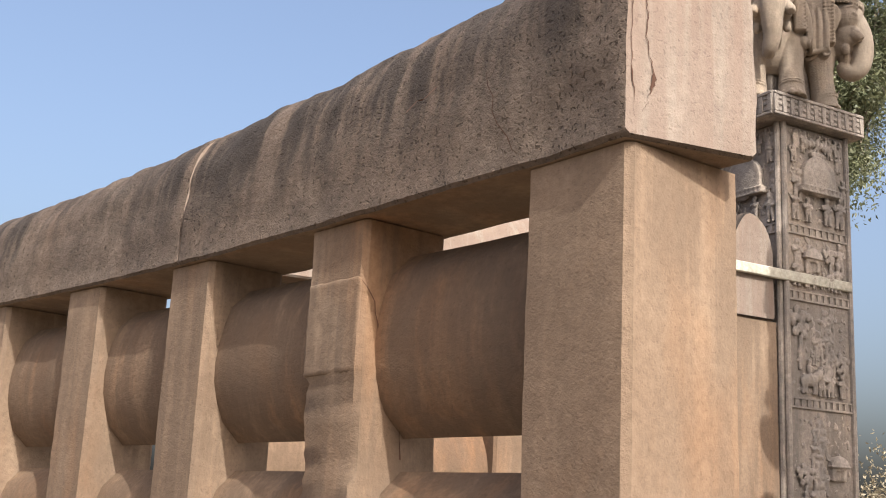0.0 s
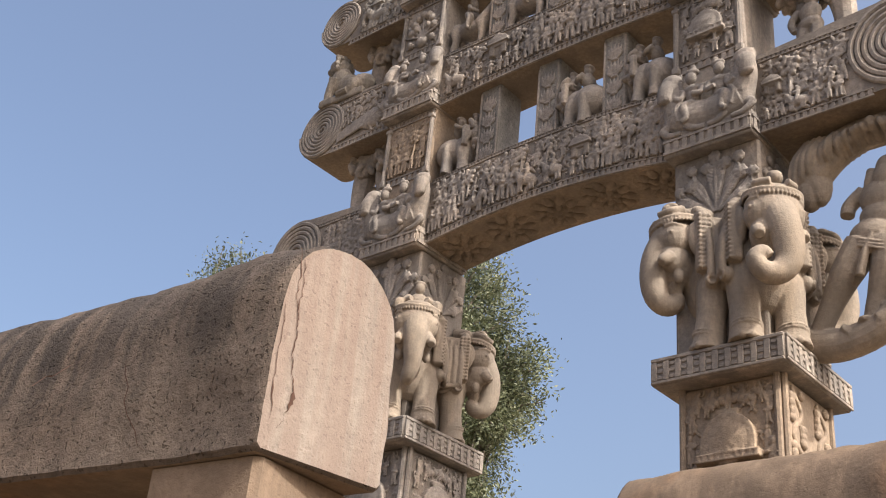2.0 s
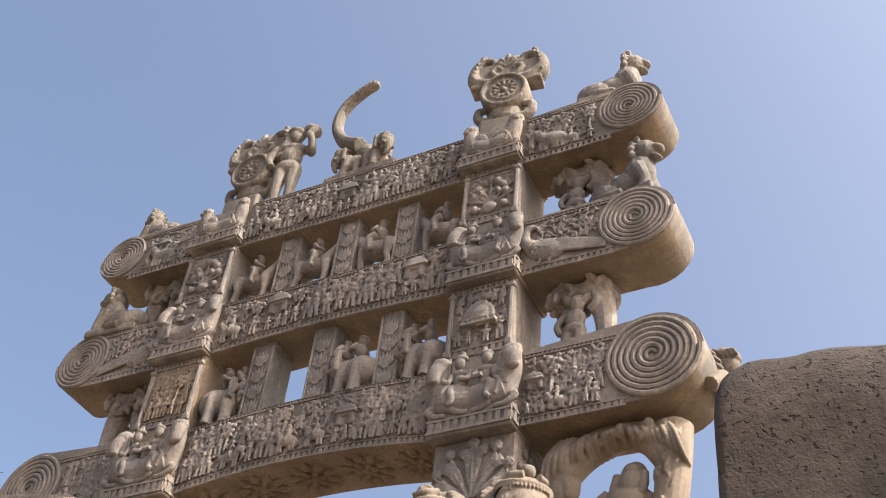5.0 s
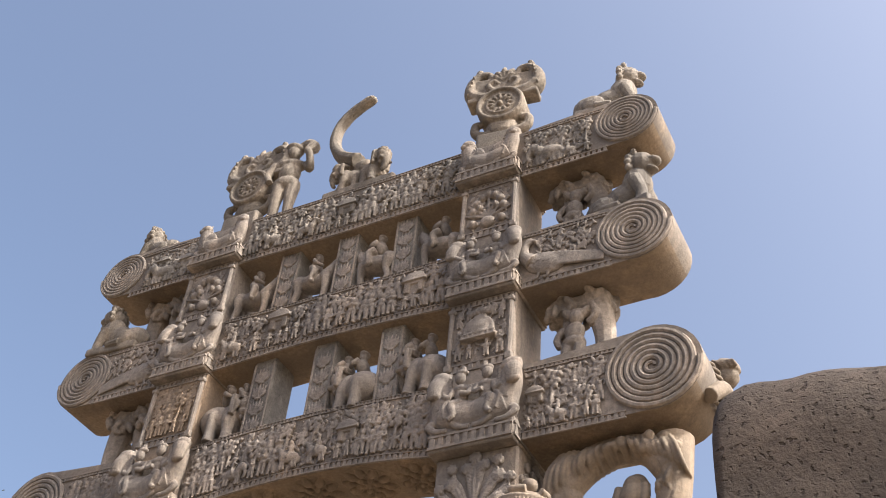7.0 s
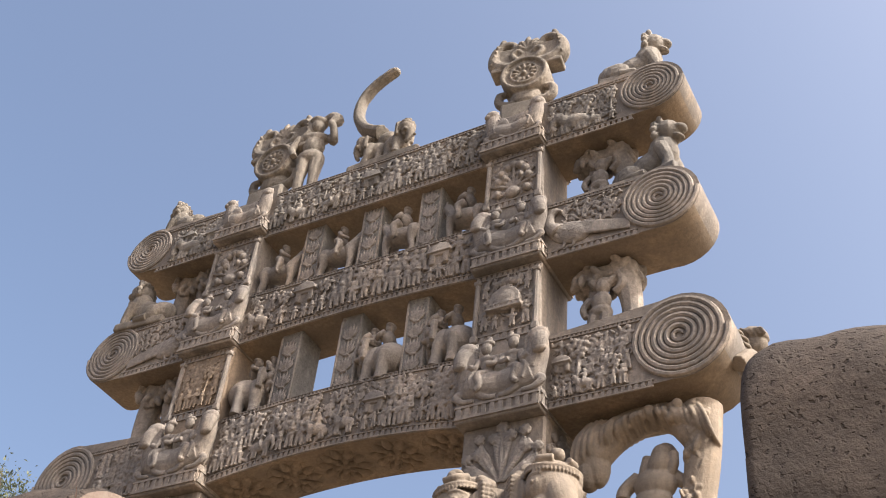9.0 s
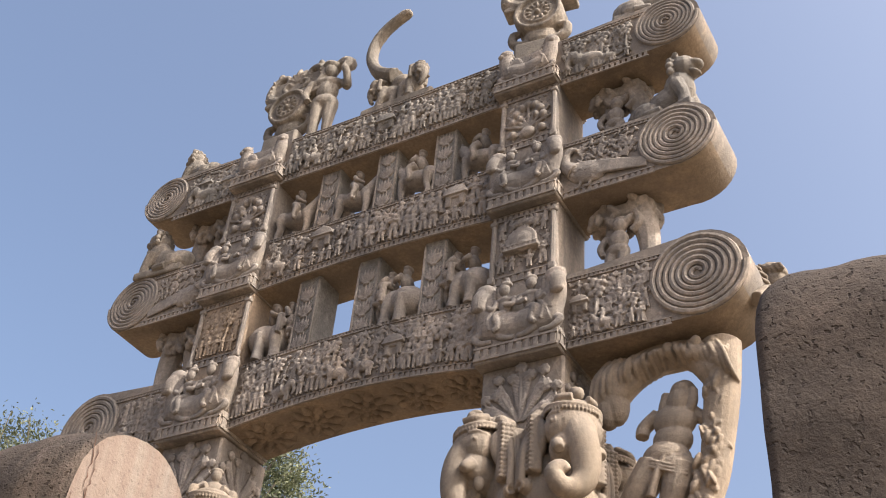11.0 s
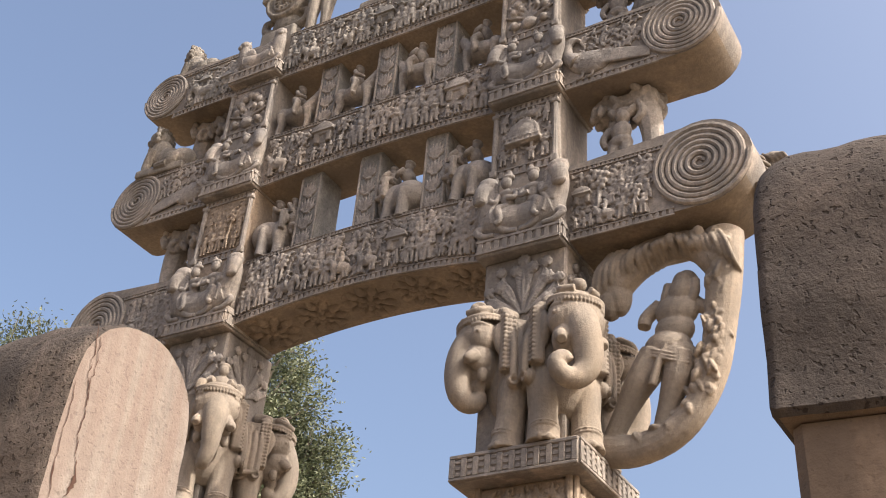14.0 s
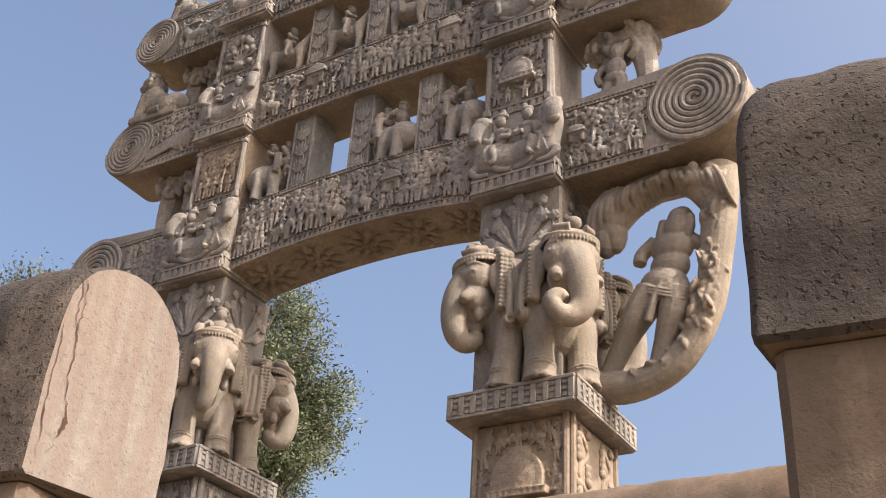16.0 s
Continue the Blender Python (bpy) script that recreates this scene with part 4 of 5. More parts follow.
    for s in (-1, 1):
        # beaded strap, saddle cloth with folds and corded hem
        g.box(0.435, 0.525, s * 0.2 - 0.04, s * 0.2 + 0.04, 0.5, 0.9, 0.015)
        g.tube([(0.48, s * 0.08, 0.95), (0.48, s * 0.19, 0.9), (0.48, s * 0.21, 0.82)], 0.04, 8)
        for i in range(13):
            for d in (-0.03, 0.0, 0.03):
                g.box(0.48 + d - 0.0115, 0.48 + d + 0.0115, s * 0.239 - 0.012, s * 0.239 + 0.012, 0.505 + i * 0.03, 0.524 + i * 0.03, 0.004)
        if not bells:
            continue
        for i in range(6):
            x = 0.2 + i * 0.05
            g.tube([(x, s * 0.2, 0.86), (x + 0.008, s * 0.262, 0.66), (x + 0.004, s * 0.272, 0.45)], [0.016, 0.022, 0.027], 9)
        g.tube([(0.18, s * 0.27, 0.44), (0.32, s * 0.285, 0.415), (0.47, s * 0.27, 0.45)], 0.02, 9)
        g.prism([(-0.15, 0.85), (0.46, 0.88), (0.46, 0.46), (0.33, 0.38), (0.1, 0.42), (-0.15, 0.4)], s * 0.205 - 0.025, s * 0.205 + 0.025)
        for i in range(10):
            x = -0.12 + i * 0.058
            g.tube([(x, s * 0.228, 0.44), (x + 0.01, s * 0.232, 0.62), (x + 0.02, s * 0.228, 0.84)], [0.016, 0.013, 0.01], 6)
        g.tube([(-0.15, s * 0.232, 0.41), (0.1, s * 0.236, 0.425), (0.33, s * 0.236, 0.385)], 0.016, 7)
        g.tube([(0.33, s * 0.236, 0.385), (0.4, s * 0.238, 0.43), (0.46, s * 0.232, 0.47)], 0.016, 7)
        if bells:
            g.blob((0.44, s * 0.235, 0.43), (0.048, 0.04, 0.052), seg=14, rings=9)
            g.tube([(0.455 + 0.026 * math.cos(t), s * 0.272, 0.418 + 0.026 * math.sin(t)) for t in [0.45 * i for i in range(15)]], 0.01, 6)
    if rider == "lying":
        g.blob((0.47, 0, 0.985), (0.14, 0.1, 0.065), (0, 8, 0), 16, 10)
        g.blob((0.56, 0, 0.995), (0.06, 0.085, 0.04), seg=14, rings=8)
        g.blob((0.64, 0.01, 1.015), (0.046, 0.044, 0.048), seg=14, rings=9)
        g.blob((0.622, 0.01, 1.043), (0.048, 0.05, 0.026), seg=14, rings=8)
        for s in (-1, 1):
            g.tube([(0.57, s * 0.075, 0.995), (0.65, s * 0.115, 0.955), (0.715, s * 0.05, 0.948)], [0.03, 0.026, 0.022], 10)
            g.tube([(0.4, s * 0.07, 0.97), (0.5, s * 0.145, 0.955), (0.44, s * 0.175, 0.91)], [0.045, 0.036, 0.028], 10)
    else:
        k = 0.85 if rider == "sitting" else 1.25
        g.blob((0.5, 0, 0.97 + 0.05 * k), (0.075 * k, 0.095 * k, 0.1 * k), seg=14, rings=9)
        g.blob((0.53, 0, 0.97 + 0.185 * k), (0.05 * k, 0.05 * k, 0.062 * k), seg=14, rings=9)
        g.blob((0.515, 0, 0.97 + 0.235 * k), (0.06 * k, 0.062 * k, 0.036 * k), seg=14, rings=8)
        for s in (-1, 1):
            g.tube([(0.5, s * 0.09 * k, 0.97 + 0.1 * k), (0.56, s * 0.13 * k, 0.97 + 0.02), (0.63, s * 0.06, 0.97 + 0.02)], [0.04 * k, 0.034 * k, 0.03 * k], 8)
            g.tube([(0.46, s * 0.08, 0.95), (0.58, s * 0.15, 0.965), (0.6, s * 0.165, 0.89)], [0.055, 0.045, 0.036], 8)
    if rider == "tall":     # a second rider behind
        g.blob((0.2, 0, 0.98), (0.1, 0.12, 0.16), seg=14, rings=9)
        g.blob((0.22, 0, 1.2), (0.07, 0.07, 0.085), seg=14, rings=9)
        g.blob((0.2, 0, 1.27), (0.085, 0.085, 0.045), seg=14, rings=8)
        for s in (-1, 1):
            g.tube([(0.2, s * 0.11, 1.06), (0.28, s * 0.15, 0.97), (0.38, s * 0.08, 0.99)], [0.05, 0.042, 0.036], 8)
    return g


def statue(name, me, at, turn_, scale_, label, category="statue", group=""):
    o = new(name, me)
    if not me.materials:
        me.materials.append(LICHEN if at[2] > 8.5 or name == "lion_statue" else RELIEF if at[2] > 5.5 else STATUE)
    o.matrix_basis = pose(*at, 0, 0, turn_) @ Matrix.Scale(scale_, 4)
    return tagged(o, label, category, group)


ELE_IN = fused(elephant("in"), "elephant_statue", 0.0062, 1, 0.0006)
ELE_SIDE = fused(elephant("side"), "elephant_statue", 0.0062, 1, 0.0006)
ELE_STRAIGHT = fused(elephant("down", "sitting"), "elephant_statue", 0.0062, 1, 0.0006)
for s in (-1, 1):
    for a, me in ((-45, ELE_SIDE if s > 0 else ELE_STRAIGHT), (-135, ELE_IN), (45, ELE_IN), (135, ELE_IN)):
        k = 0.0 if s > 0 else 0.05
        statue("elephant_statue", me, ((1.34 if s > 0 else -1.27) - ({-45: 0.05, -135: 0.185}.get(a, 0.1) - k) * math.cos(radians(a)), 0.3 - ({-45: 0.04, -135: 0.065}.get(a, 0.1) - k) * math.sin(radians(a)), 4.282), a, 0.93 if s > 0 else 0.86,
               "carved sandstone elephant with garlands standing on the pillar slab", "elephant statue", "elephants on the pillar tops")


def crouching_pair(seed, beast="horse", riders=2):
    """Two beasts lying back to back, some with riders, on a bracket block 0.6 m wide."""
    rnd = random.Random(seed)
    g = Geo()
    for s in (-1, 1):
        k = 1.0 if s > 0 else 0.94
        # trunk of the body, haunch and chest
        g.tube([(s * 0.0, -0.07, 0.13), (s * 0.12, -0.085, 0.14), (s * 0.22, -0.08, 0.17)], [0.115, 0.118, 0.11], 18)
        g.blob((s * 0.045, -0.1, 0.135), (0.1, 0.085, 0.11), (0, s * 20, 0), 16, 10)
        g.blob((s * 0.235, -0.085, 0.17), (0.075, 0.085, 0.12), (0, s * 6, 0), 16, 10)
        # folded legs
        g.tube([(s * 0.25, -0.11, 0.12), (s * 0.305, -0.13, 0.085), (s * 0.25, -0.15, 0.03), (s * 0.17, -0.15, 0.022)], [0.036, 0.03, 0.021, 0.018], 12)
        g.tube([(s * 0.04, -0.12, 0.12), (s * 0.13, -0.15, 0.075), (s * 0.08, -0.155, 0.028), (s * 0.01, -0.15, 0.02)], [0.04, 0.03, 0.02, 0.017], 12)
        # neck and head, turned outwards
        g.tube([(s * 0.22, -0.085, 0.2), (s * 0.255 * k, -0.1, 0.31), (s * 0.26 * k, -0.105, 0.41)], [0.095, 0.084, 0.072], 16)
        g.blob((s * 0.265 * k, -0.12, 0.445), (0.078, 0.075, 0.065), seg=16, rings=10)
        if beast == "lion":
            g.blob((s * 0.285, -0.155, 0.415), (0.042, 0.045, 0.034), seg=12, rings=8)
            for i in range(12):
                t = 2 * math.pi * i / 12
                g.blob((s * 0.245 + 0.07 * math.cos(t), -0.1, 0.4 + 0.075 * math.sin(t)), (0.022, 0.03, 0.022), seg=8, rings=6)
            for i in range(9):      # a curled wing fan
                t = radians(20 + 17 * i)
                g.tube([(s * 0.12, -0.165, 0.17), (s * (0.12 - 0.075 * math.cos(t)), -0.16, 0.19 + 0.1 * math.sin(t)), (s * (0.12 - 0.09 * math.cos(t + 0.25)), -0.135, 0.2 + 0.15 * math.sin(t))], [0.008, 0.013, 0.009], 7)
        else:
            g.tube([(s * 0.268 * k, -0.12, 0.43), (s * 0.29 * k, -0.17, 0.375), (s * 0.295 * k, -0.185, 0.305)], [0.07, 0.058, 0.05], 14)
            g.blob((s * 0.296 * k, -0.19, 0.3), (0.052, 0.042, 0.032), seg=12, rings=8)
            for z in (0.34, 0.4):       # bridle
                g.tube([(s * 0.24 * k, -0.14 - (0.41 - z) * 0.2, z), (s * 0.29 * k, -0.215 + (z - 0.34) * 0.5, z - 0.006), (s * 0.34 * k, -0.14 - (0.41 - z) * 0.2, z)], 0.008, 7)
            for i in range(10):     # plaited mane
                g.tube([(s * 0.2 * k, -0.13, 0.45 - 0.022 * i), (s * 0.185 * k, -0.145, 0.435 - 0.022 * i), (s * 0.17 * k, -0.13, 0.42 - 0.022 * i)], [0.013, 0.012, 0.008], 7)
        for e in (-1, 1):
            g.blob((s * 0.26 * k + e * 0.045, -0.095, 0.482), (0.017, 0.015, 0.034), (0, e * 22, 0), 9, 6)
            g.blob((s * 0.275 * k + e * 0.045, -0.152, 0.432), (0.013, 0.013, 0.013), seg=8, rings=6)
        # breast strap
        g.tube([(s * 0.155, -0.16, 0.26), (s * 0.2, -0.185, 0.2), (s * 0.18, -0.185, 0.1)], 0.013, 8)
        if riders == 2 or (riders == 1 and s > 0) or (riders == 1 and seed % 2):
            rx = s * (0.09 if riders == 2 else 0.11)
            g.blob((rx, -0.125, 0.285), (0.05, 0.05, 0.085), (0, s * 6, 0), 14, 9)
            g.blob((rx, -0.13, 0.335), (0.07, 0.048, 0.036), seg=14, rings=8)
            g.blob((rx + s * 0.008, -0.15, 0.42), (0.04, 0.043, 0.05), seg=14, rings=9)
            g.blob((rx, -0.14, 0.462), (0.05, 0.047, 0.026), seg=14, rings=8)
            g.blob((rx - s * 0.012, -0.15, 0.49), (0.022, 0.022, 0.024), seg=10, rings=7)
            g.tube([(rx + s * 0.06, -0.14, 0.34), (rx + s * 0.075, -0.17, 0.27), (rx + s * 0.12, -0.18, 0.29)], [0.024, 0.021, 0.019], 10)
            g.tube([(rx - s * 0.06, -0.14, 0.34), (rx - s * 0.07, -0.175, 0.275), (rx - s * 0.01, -0.19, 0.28)], [0.024, 0.021, 0.019], 10)
            g.tube([(rx, -0.14, 0.22), (rx + s * 0.05, -0.185, 0.2), (rx + s * 0.03, -0.2, 0.11), (rx + s * 0.06, -0.205, 0.075)], [0.036, 0.03, 0.022, 0.018], 12)
    g.box(-0.29, 0.29, -0.05, 0.08, 0.0, 0.42, 0.015)
    g.box(-0.3, 0.3, -0.14, 0.08, -0.02, 0.045, 0.015)
    return flatten(g, 0.0, 0.66)


PAIRS = {}
for n, args in enumerate((("horse", 2), ("horse", 1), ("lion", 0))):
    PAIRS[n] = fused(crouching_pair(3 + 2 * n, *args), "bracket_carving", 0.0044, 1, 0.0006)
for s in (-1, 1):
    for n, (z, hw, cx) in enumerate(LEVELS):
        statue("bracket_carving", PAIRS[n], (s * cx, 0.035, z + 0.126), 0, hw / 0.3 * (1.0, 0.98, 0.88)[n],
               ("pair of carved lying horses with turbaned riders on a bracket ledge", "pair of carved lying horses, one ridden, on a bracket ledge", "pair of carved winged lions lying on a bracket ledge")[n], "statue", "beasts on the brackets")


def lion():
    g = Geo()
    g.blob((-0.17, 0, 0.14), (0.17, 0.13, 0.15), seg=12, rings=8)
    g.blob((0.0, 0, 0.2), (0.22, 0.11, 0.14), (0, -28, 0), 12, 8)
    g.blob((0.14, 0, 0.3), (0.13, 0.12, 0.18), seg=12, rings=8)
    g.blob((0.19, 0, 0.5), (0.12, 0.12, 0.12), seg=12, rings=8)
    g.blob((0.29, 0, 0.5), (0.075, 0.065, 0.04), (0, 8, 0), 12, 8)
    g.blob((0.275, 0, 0.415), (0.065, 0.055, 0.025), (0, 22, 0), 12, 8)
    for s in (-1, 1):
        g.blob((0.17, s * 0.09, 0.6), (0.03, 0.03, 0.04), seg=7, rings=5)
        g.tube([(0.16, s * 0.085, 0.3), (0.22, s * 0.085, 0.12), (0.21, s * 0.085, 0.0)], [0.065, 0.05, 0.052], 9)
        g.blob((0.25, s * 0.085, 0.025), (0.06, 0.045, 0.03), seg=8, rings=5)
        g.blob((-0.12, s * 0.12, 0.1), (0.11, 0.05, 0.1), seg=9, rings=6)
        g.tube([(-0.1, s * 0.14, 0.03), (0.05, s * 0.14, 0.025)], [0.045, 0.035], 8)
    for i in range(14):
        a = 2 * math.pi * i / 14
        g.blob((0.13, 0.125 * math.cos(a), 0.48 + 0.13 * math.sin(a)), 0.035, seg=7, rings=5)
    g.box(-0.3, 0.3, -0.14, 0.14, -0.06, 0.03, 0.01)
    return g


LION = fused(lion(), "lion_statue", 0.0075, 1, 0.002)
LION.materials.append(RELIEF_GREY)
DARK_LION = LION.copy()
DARK_LION.materials.clear()
for at, a, k in (((2.17, 0.24, 8.655), 8, 0.86), ((2.25, 0.24, 7.5), -12, 0.9), ((-2.23, 0.24, 8.63), 176, 0.74), ((-2.2, 0.12, 7.46), 184, 0.82)):
    statue("lion_statue", LION if at[0] > 0 else DARK_LION, at, a, k, "weathered seated stone lion on the end of a crossbeam", "lion statue", "lions on the beams")


def emblem():
    """A wheel disc carrying a curled trident emblem, on a lotus foot."""
    g = Geo()
    g.box(-0.2, 0.2, -0.12, 0.12, -0.32, 0.12, 0.02)
    for s in (-1, 1):
        g.tube([(s * 0.06, -0.02, 0.2), (s * 0.16, -0.02, 0.18), (s * 0.24, -0.02, 0.24), (s * 0.24, -0.02, 0.34), (s * 0.17, -0.02, 0.35)], [0.05, 0.05, 0.045, 0.04, 0.03], 9)
    g.blob((0, 0, 0.24), (0.16, 0.1, 0.14), seg=12, rings=8)
    g.tube([(0, -0.1, 0.5), (0, 0.1, 0.5)], 0.225, 30)
    rim = [(0.2 * math.cos(a), -0.105, 0.5 + 0.2 * math.sin(a)) for a in [2 * math.pi * i / 28 for i in range(29)]]
    g.tube(rim, 0.024, 7)
    rim = [(0.125 * math.cos(a), -0.105, 0.5 + 0.125 * math.sin(a)) for a in [2 * math.pi * i / 20 for i in range(21)]]
    g.tube(rim, 0.014, 6)
    for i in range(12):
        a = 2 * math.pi * i / 12
        g.blob((0.085 * math.cos(a), -0.105, 0.5 + 0.085 * math.sin(a)), (0.032, 0.022, 0.016), (0, -math.degrees(a), 0), 7, 5)
    g.blob((0, -0.11, 0.5), 0.028, seg=8, rings=6)
    for s in (-1, 1):
        g.tube([(s * 0.05, 0, 0.7), (s * 0.2, 0, 0.7), (s * 0.31, 0, 0.8), (s * 0.31, 0, 0.95), (s * 0.23, 0, 1.05), (s * 0.14, 0, 1.04), (s * 0.13, 0, 0.95), (s * 0.19, 0, 0.93)],
               [0.07, 0.078, 0.07, 0.058, 0.05, 0.042, 0.036, 0.026], 12, None, 1.25)
        g.box(s * 0.25 - 0.08, s * 0.25 + 0.08, -0.08, 0.08, 0.63, 0.69, 0.012)
        g.tube([(s * 0.03, -0.03, 0.76), (s * 0.1, -0.04, 0.78), (s * 0.14, -0.04, 0.86), (s * 0.09, -0.04, 0.91), (s * 0.05, -0.04, 0.87)], [0.035, 0.035, 0.032, 0.028, 0.02], 9)
        g.blob((s * 0.25, -0.01, 1.1), (0.035, 0.04, 0.06), (0, s * -20, 0), 9, 6)
        g.box(s * 0.17 - 0.12, s * 0.17 + 0.12, -0.02, 0.05, 0.68, 0.8, 0.02)
        for i in range(5):
            g.blob((s * (0.33 - 0.012 * i), -0.06, 0.76 + 0.06 * i), (0.014, 0.03, 0.022), seg=7, rings=5)
    g.prism([(0.34 * math.cos(t), 0.97 + 0.32 * math.sin(t)) for t in [math.pi + math.pi * i / 20 for i in range(21)]], -0.045, 0.09)
    g.blob((0, 0, 0.84), (0.05, 0.05, 0.13), seg=10, rings=7)
    for a, r in ((0, 0.2), (-28, 0.17), (28, 0.17), (-58, 0.15), (58, 0.15)):
        q = radians(a)
        g.tube([(0, -0.02, 0.9), (math.sin(q) * r * 0.6, -0.03, 0.92 + math.cos(q) * r * 0.6), (math.sin(q) * r * 1.1, -0.02, 0.92 + math.cos(q) * r)], [0.03, 0.036, 0.012], 8)
    return g


EMB = fused(emblem(), "wheel_emblem", 0.007, 1, 0.002)
for x in (1.21, -1.33):
    statue("wheel_emblem", EMB, (x, 0.3, 8.77), 8 if x > 0 else 0, 0.95, "carved stone wheel with a curled trident emblem on the top beam", "stone emblem", "emblems on the top beam")


def bearer():
    g = Geo()
    for s in (-1, 1):
        g.tube([(s * 0.075, 0, 0.0), (s * 0.07, -0.02, 0.28), (s * 0.065, 0, 0.56)], [0.05, 0.055, 0.08], 10)
        g.blob((s * 0.08, -0.05, 0.02), (0.045, 0.08, 0.03), seg=8, rings=5)
    g.blob((0, 0, 0.58), (0.145, 0.1, 0.1), seg=12, rings=8)
    g.blob((0, 0, 0.76), (0.12, 0.085, 0.17), seg=12, rings=8)
    g.blob((0, 0, 0.87), (0.16, 0.085, 0.08), seg=12, rings=8)
    g.blob((0, -0.01, 1.04), (0.075, 0.08, 0.1), seg=12, rings=8)
    g.blob((0, 0, 1.12), (0.1, 0.1, 0.06), seg=12, rings=8)
    g.tube([(0.16, 0, 0.88), (0.22, -0.05, 0.78), (0.2, -0.1, 0.94), (0.16, -0.09, 1.02)], [0.052, 0.045, 0.04, 0.04], 9)
    g.tube([(0.16, -0.07, 1.02), (0.2, -0.03, 1.12), (0.14, 0.0, 1.18), (0.05, 0.02, 1.17)], [0.05, 0.075, 0.075, 0.05], 9)
    g.tube([(-0.16, 0, 0.88), (-0.22, -0.02, 0.7), (-0.17, -0.06, 0.56)], [0.052, 0.042, 0.038], 9)
    g.box(-0.16, 0.16, -0.1, 0.1, -0.21, 0.02, 0.02)
    return g


statue("bearer_statue", fused(bearer(), "bearer_statue", 0.008, 2, 0.0015), (-0.97, 0.3, 8.7), 20, 0.9, "standing stone attendant with a fly whisk on the top beam")

g = Geo()
small = elephant("down", "lying", False)
g.join(small, pose(-0.1, 0.07, -0.13, 0, 0, -25) @ Matrix.Scale(0.4, 4))
g.join(small, pose(-0.16, 0.07, -0.13, 0, 0, 205) @ Matrix.Scale(0.37, 4))
g.box(-0.46, 0.28, -0.08, 0.2, -0.45, -0.12, 0.02)
g.blob((-0.14, 0.08, 0.2), (0.12, 0.1, 0.12), seg=12, rings=8)
arc = [(-0.2, 0.05, 0.3), (-0.37, 0.05, 0.42), (-0.49, 0.05, 0.6), (-0.53, 0.05, 0.78), (-0.49, 0.05, 0.97), (-0.36, 0.05, 1.12), (-0.2, 0.05, 1.21)]
g.tube(arc, [0.085, 0.07, 0.056, 0.05, 0.046, 0.043, 0.042], 10, None, 1.4)
g.blob((-0.19, 0.05, 1.21), (0.055, 0.055, 0.04), seg=9, rings=6)
statue("broken_wheel", fused(g, "broken_wheel", 0.0075, 1, 0.002), (-0.035, 0.3, 8.965), 0, 0.98, "broken stone wheel rim carried by small carved elephants")

def horse():
    """A horse facing +x with a rider, about 0.95 m to its withers."""
    g = Geo()
    g.blob((0.1, 0, 0.6), (0.36, 0.17, 0.2), seg=16, rings=10)
    g.blob((0.36, 0, 0.65), (0.16, 0.16, 0.22), seg=14, rings=9)
    g.blob((-0.18, 0, 0.62), (0.17, 0.17, 0.2), seg=14, rings=9)
    for s in (-1, 1):
        g.tube([(0.4, s * 0.09, 0.6), (0.42, s * 0.09, 0.32), (0.4, s * 0.09, 0.1), (0.42, s * 0.09, 0.0)], [0.095, 0.062, 0.05, 0.065], 12)
        g.tube([(-0.2, s * 0.1, 0.55), (-0.18, s * 0.1, 0.32), (-0.23, s * 0.1, 0.12), (-0.2, s * 0.1, 0.0)], [0.11, 0.065, 0.052, 0.065], 12)
        g.blob((0.56, s * 0.06, 1.12), (0.025, 0.02, 0.05), seg=8, rings=6)
        g.tube([(0.1, s * 0.13, 0.86), (0.2, s * 0.19, 0.74), (0.16, s * 0.2, 0.5), (0.22, s * 0.2, 0.44)], [0.085, 0.07, 0.05, 0.04], 10)
        g.tube([(0.1, s * 0.12, 1.12), (0.18, s * 0.17, 0.98), (0.3, s * 0.08, 0.96)], [0.05, 0.042, 0.036], 9)
    g.tube([(0.38, 0, 0.72), (0.5, 0, 0.9), (0.56, 0, 1.05)], [0.15, 0.12, 0.09], 14)
    g.tube([(0.54, 0, 1.07), (0.64, 0, 0.98), (0.7, 0, 0.84)], [0.085, 0.07, 0.052], 12)
    for i in range(7):
        g.blob((0.4 + 0.02 * i, 0, 0.86 + 0.04 * i), (0.03, 0.03, 0.04), seg=8, rings=6)
    g.blob((0.08, 0, 1.02), (0.1, 0.13, 0.18), seg=14, rings=9)
    g.blob((0.11, 0, 1.27), (0.07, 0.07, 0.085), seg=14, rings=9)
    g.blob((0.09, 0, 1.34), (0.085, 0.085, 0.045), seg=14, rings=8)
    return g


RIDE_ELE = fused(elephant("down", "tall", False), "rider_statue", 0.011, 1, 0.001)
RIDE_HORSE = fused(horse(), "rider_statue", 0.012, 1, 0.001)
for z, me, k, spots in ((6.215, RIDE_ELE, 0.43, ((-0.85, 8), (0.26, 176), (0.81, 180))), (7.4, RIDE_HORSE, 0.4, ((-0.84, 6), (-0.27, 4), (0.26, 176), (0.82, 178)))):
    for x, a in spots:
        off = (0.27 if z < 7 else 0.17) * k
        o = statue("rider_statue", me, (x - off * math.cos(radians(a)), 0.155 - off * math.sin(radians(a)), z + 0.01), a, k,
                   "small carved rider on an elephant between uprights" if z < 7 else "small carved horse rider between uprights", "statue", "riders between the beams")
        o.matrix_basis = o.matrix_basis @ Matrix.Diagonal((1, 1.3, 1, 1))


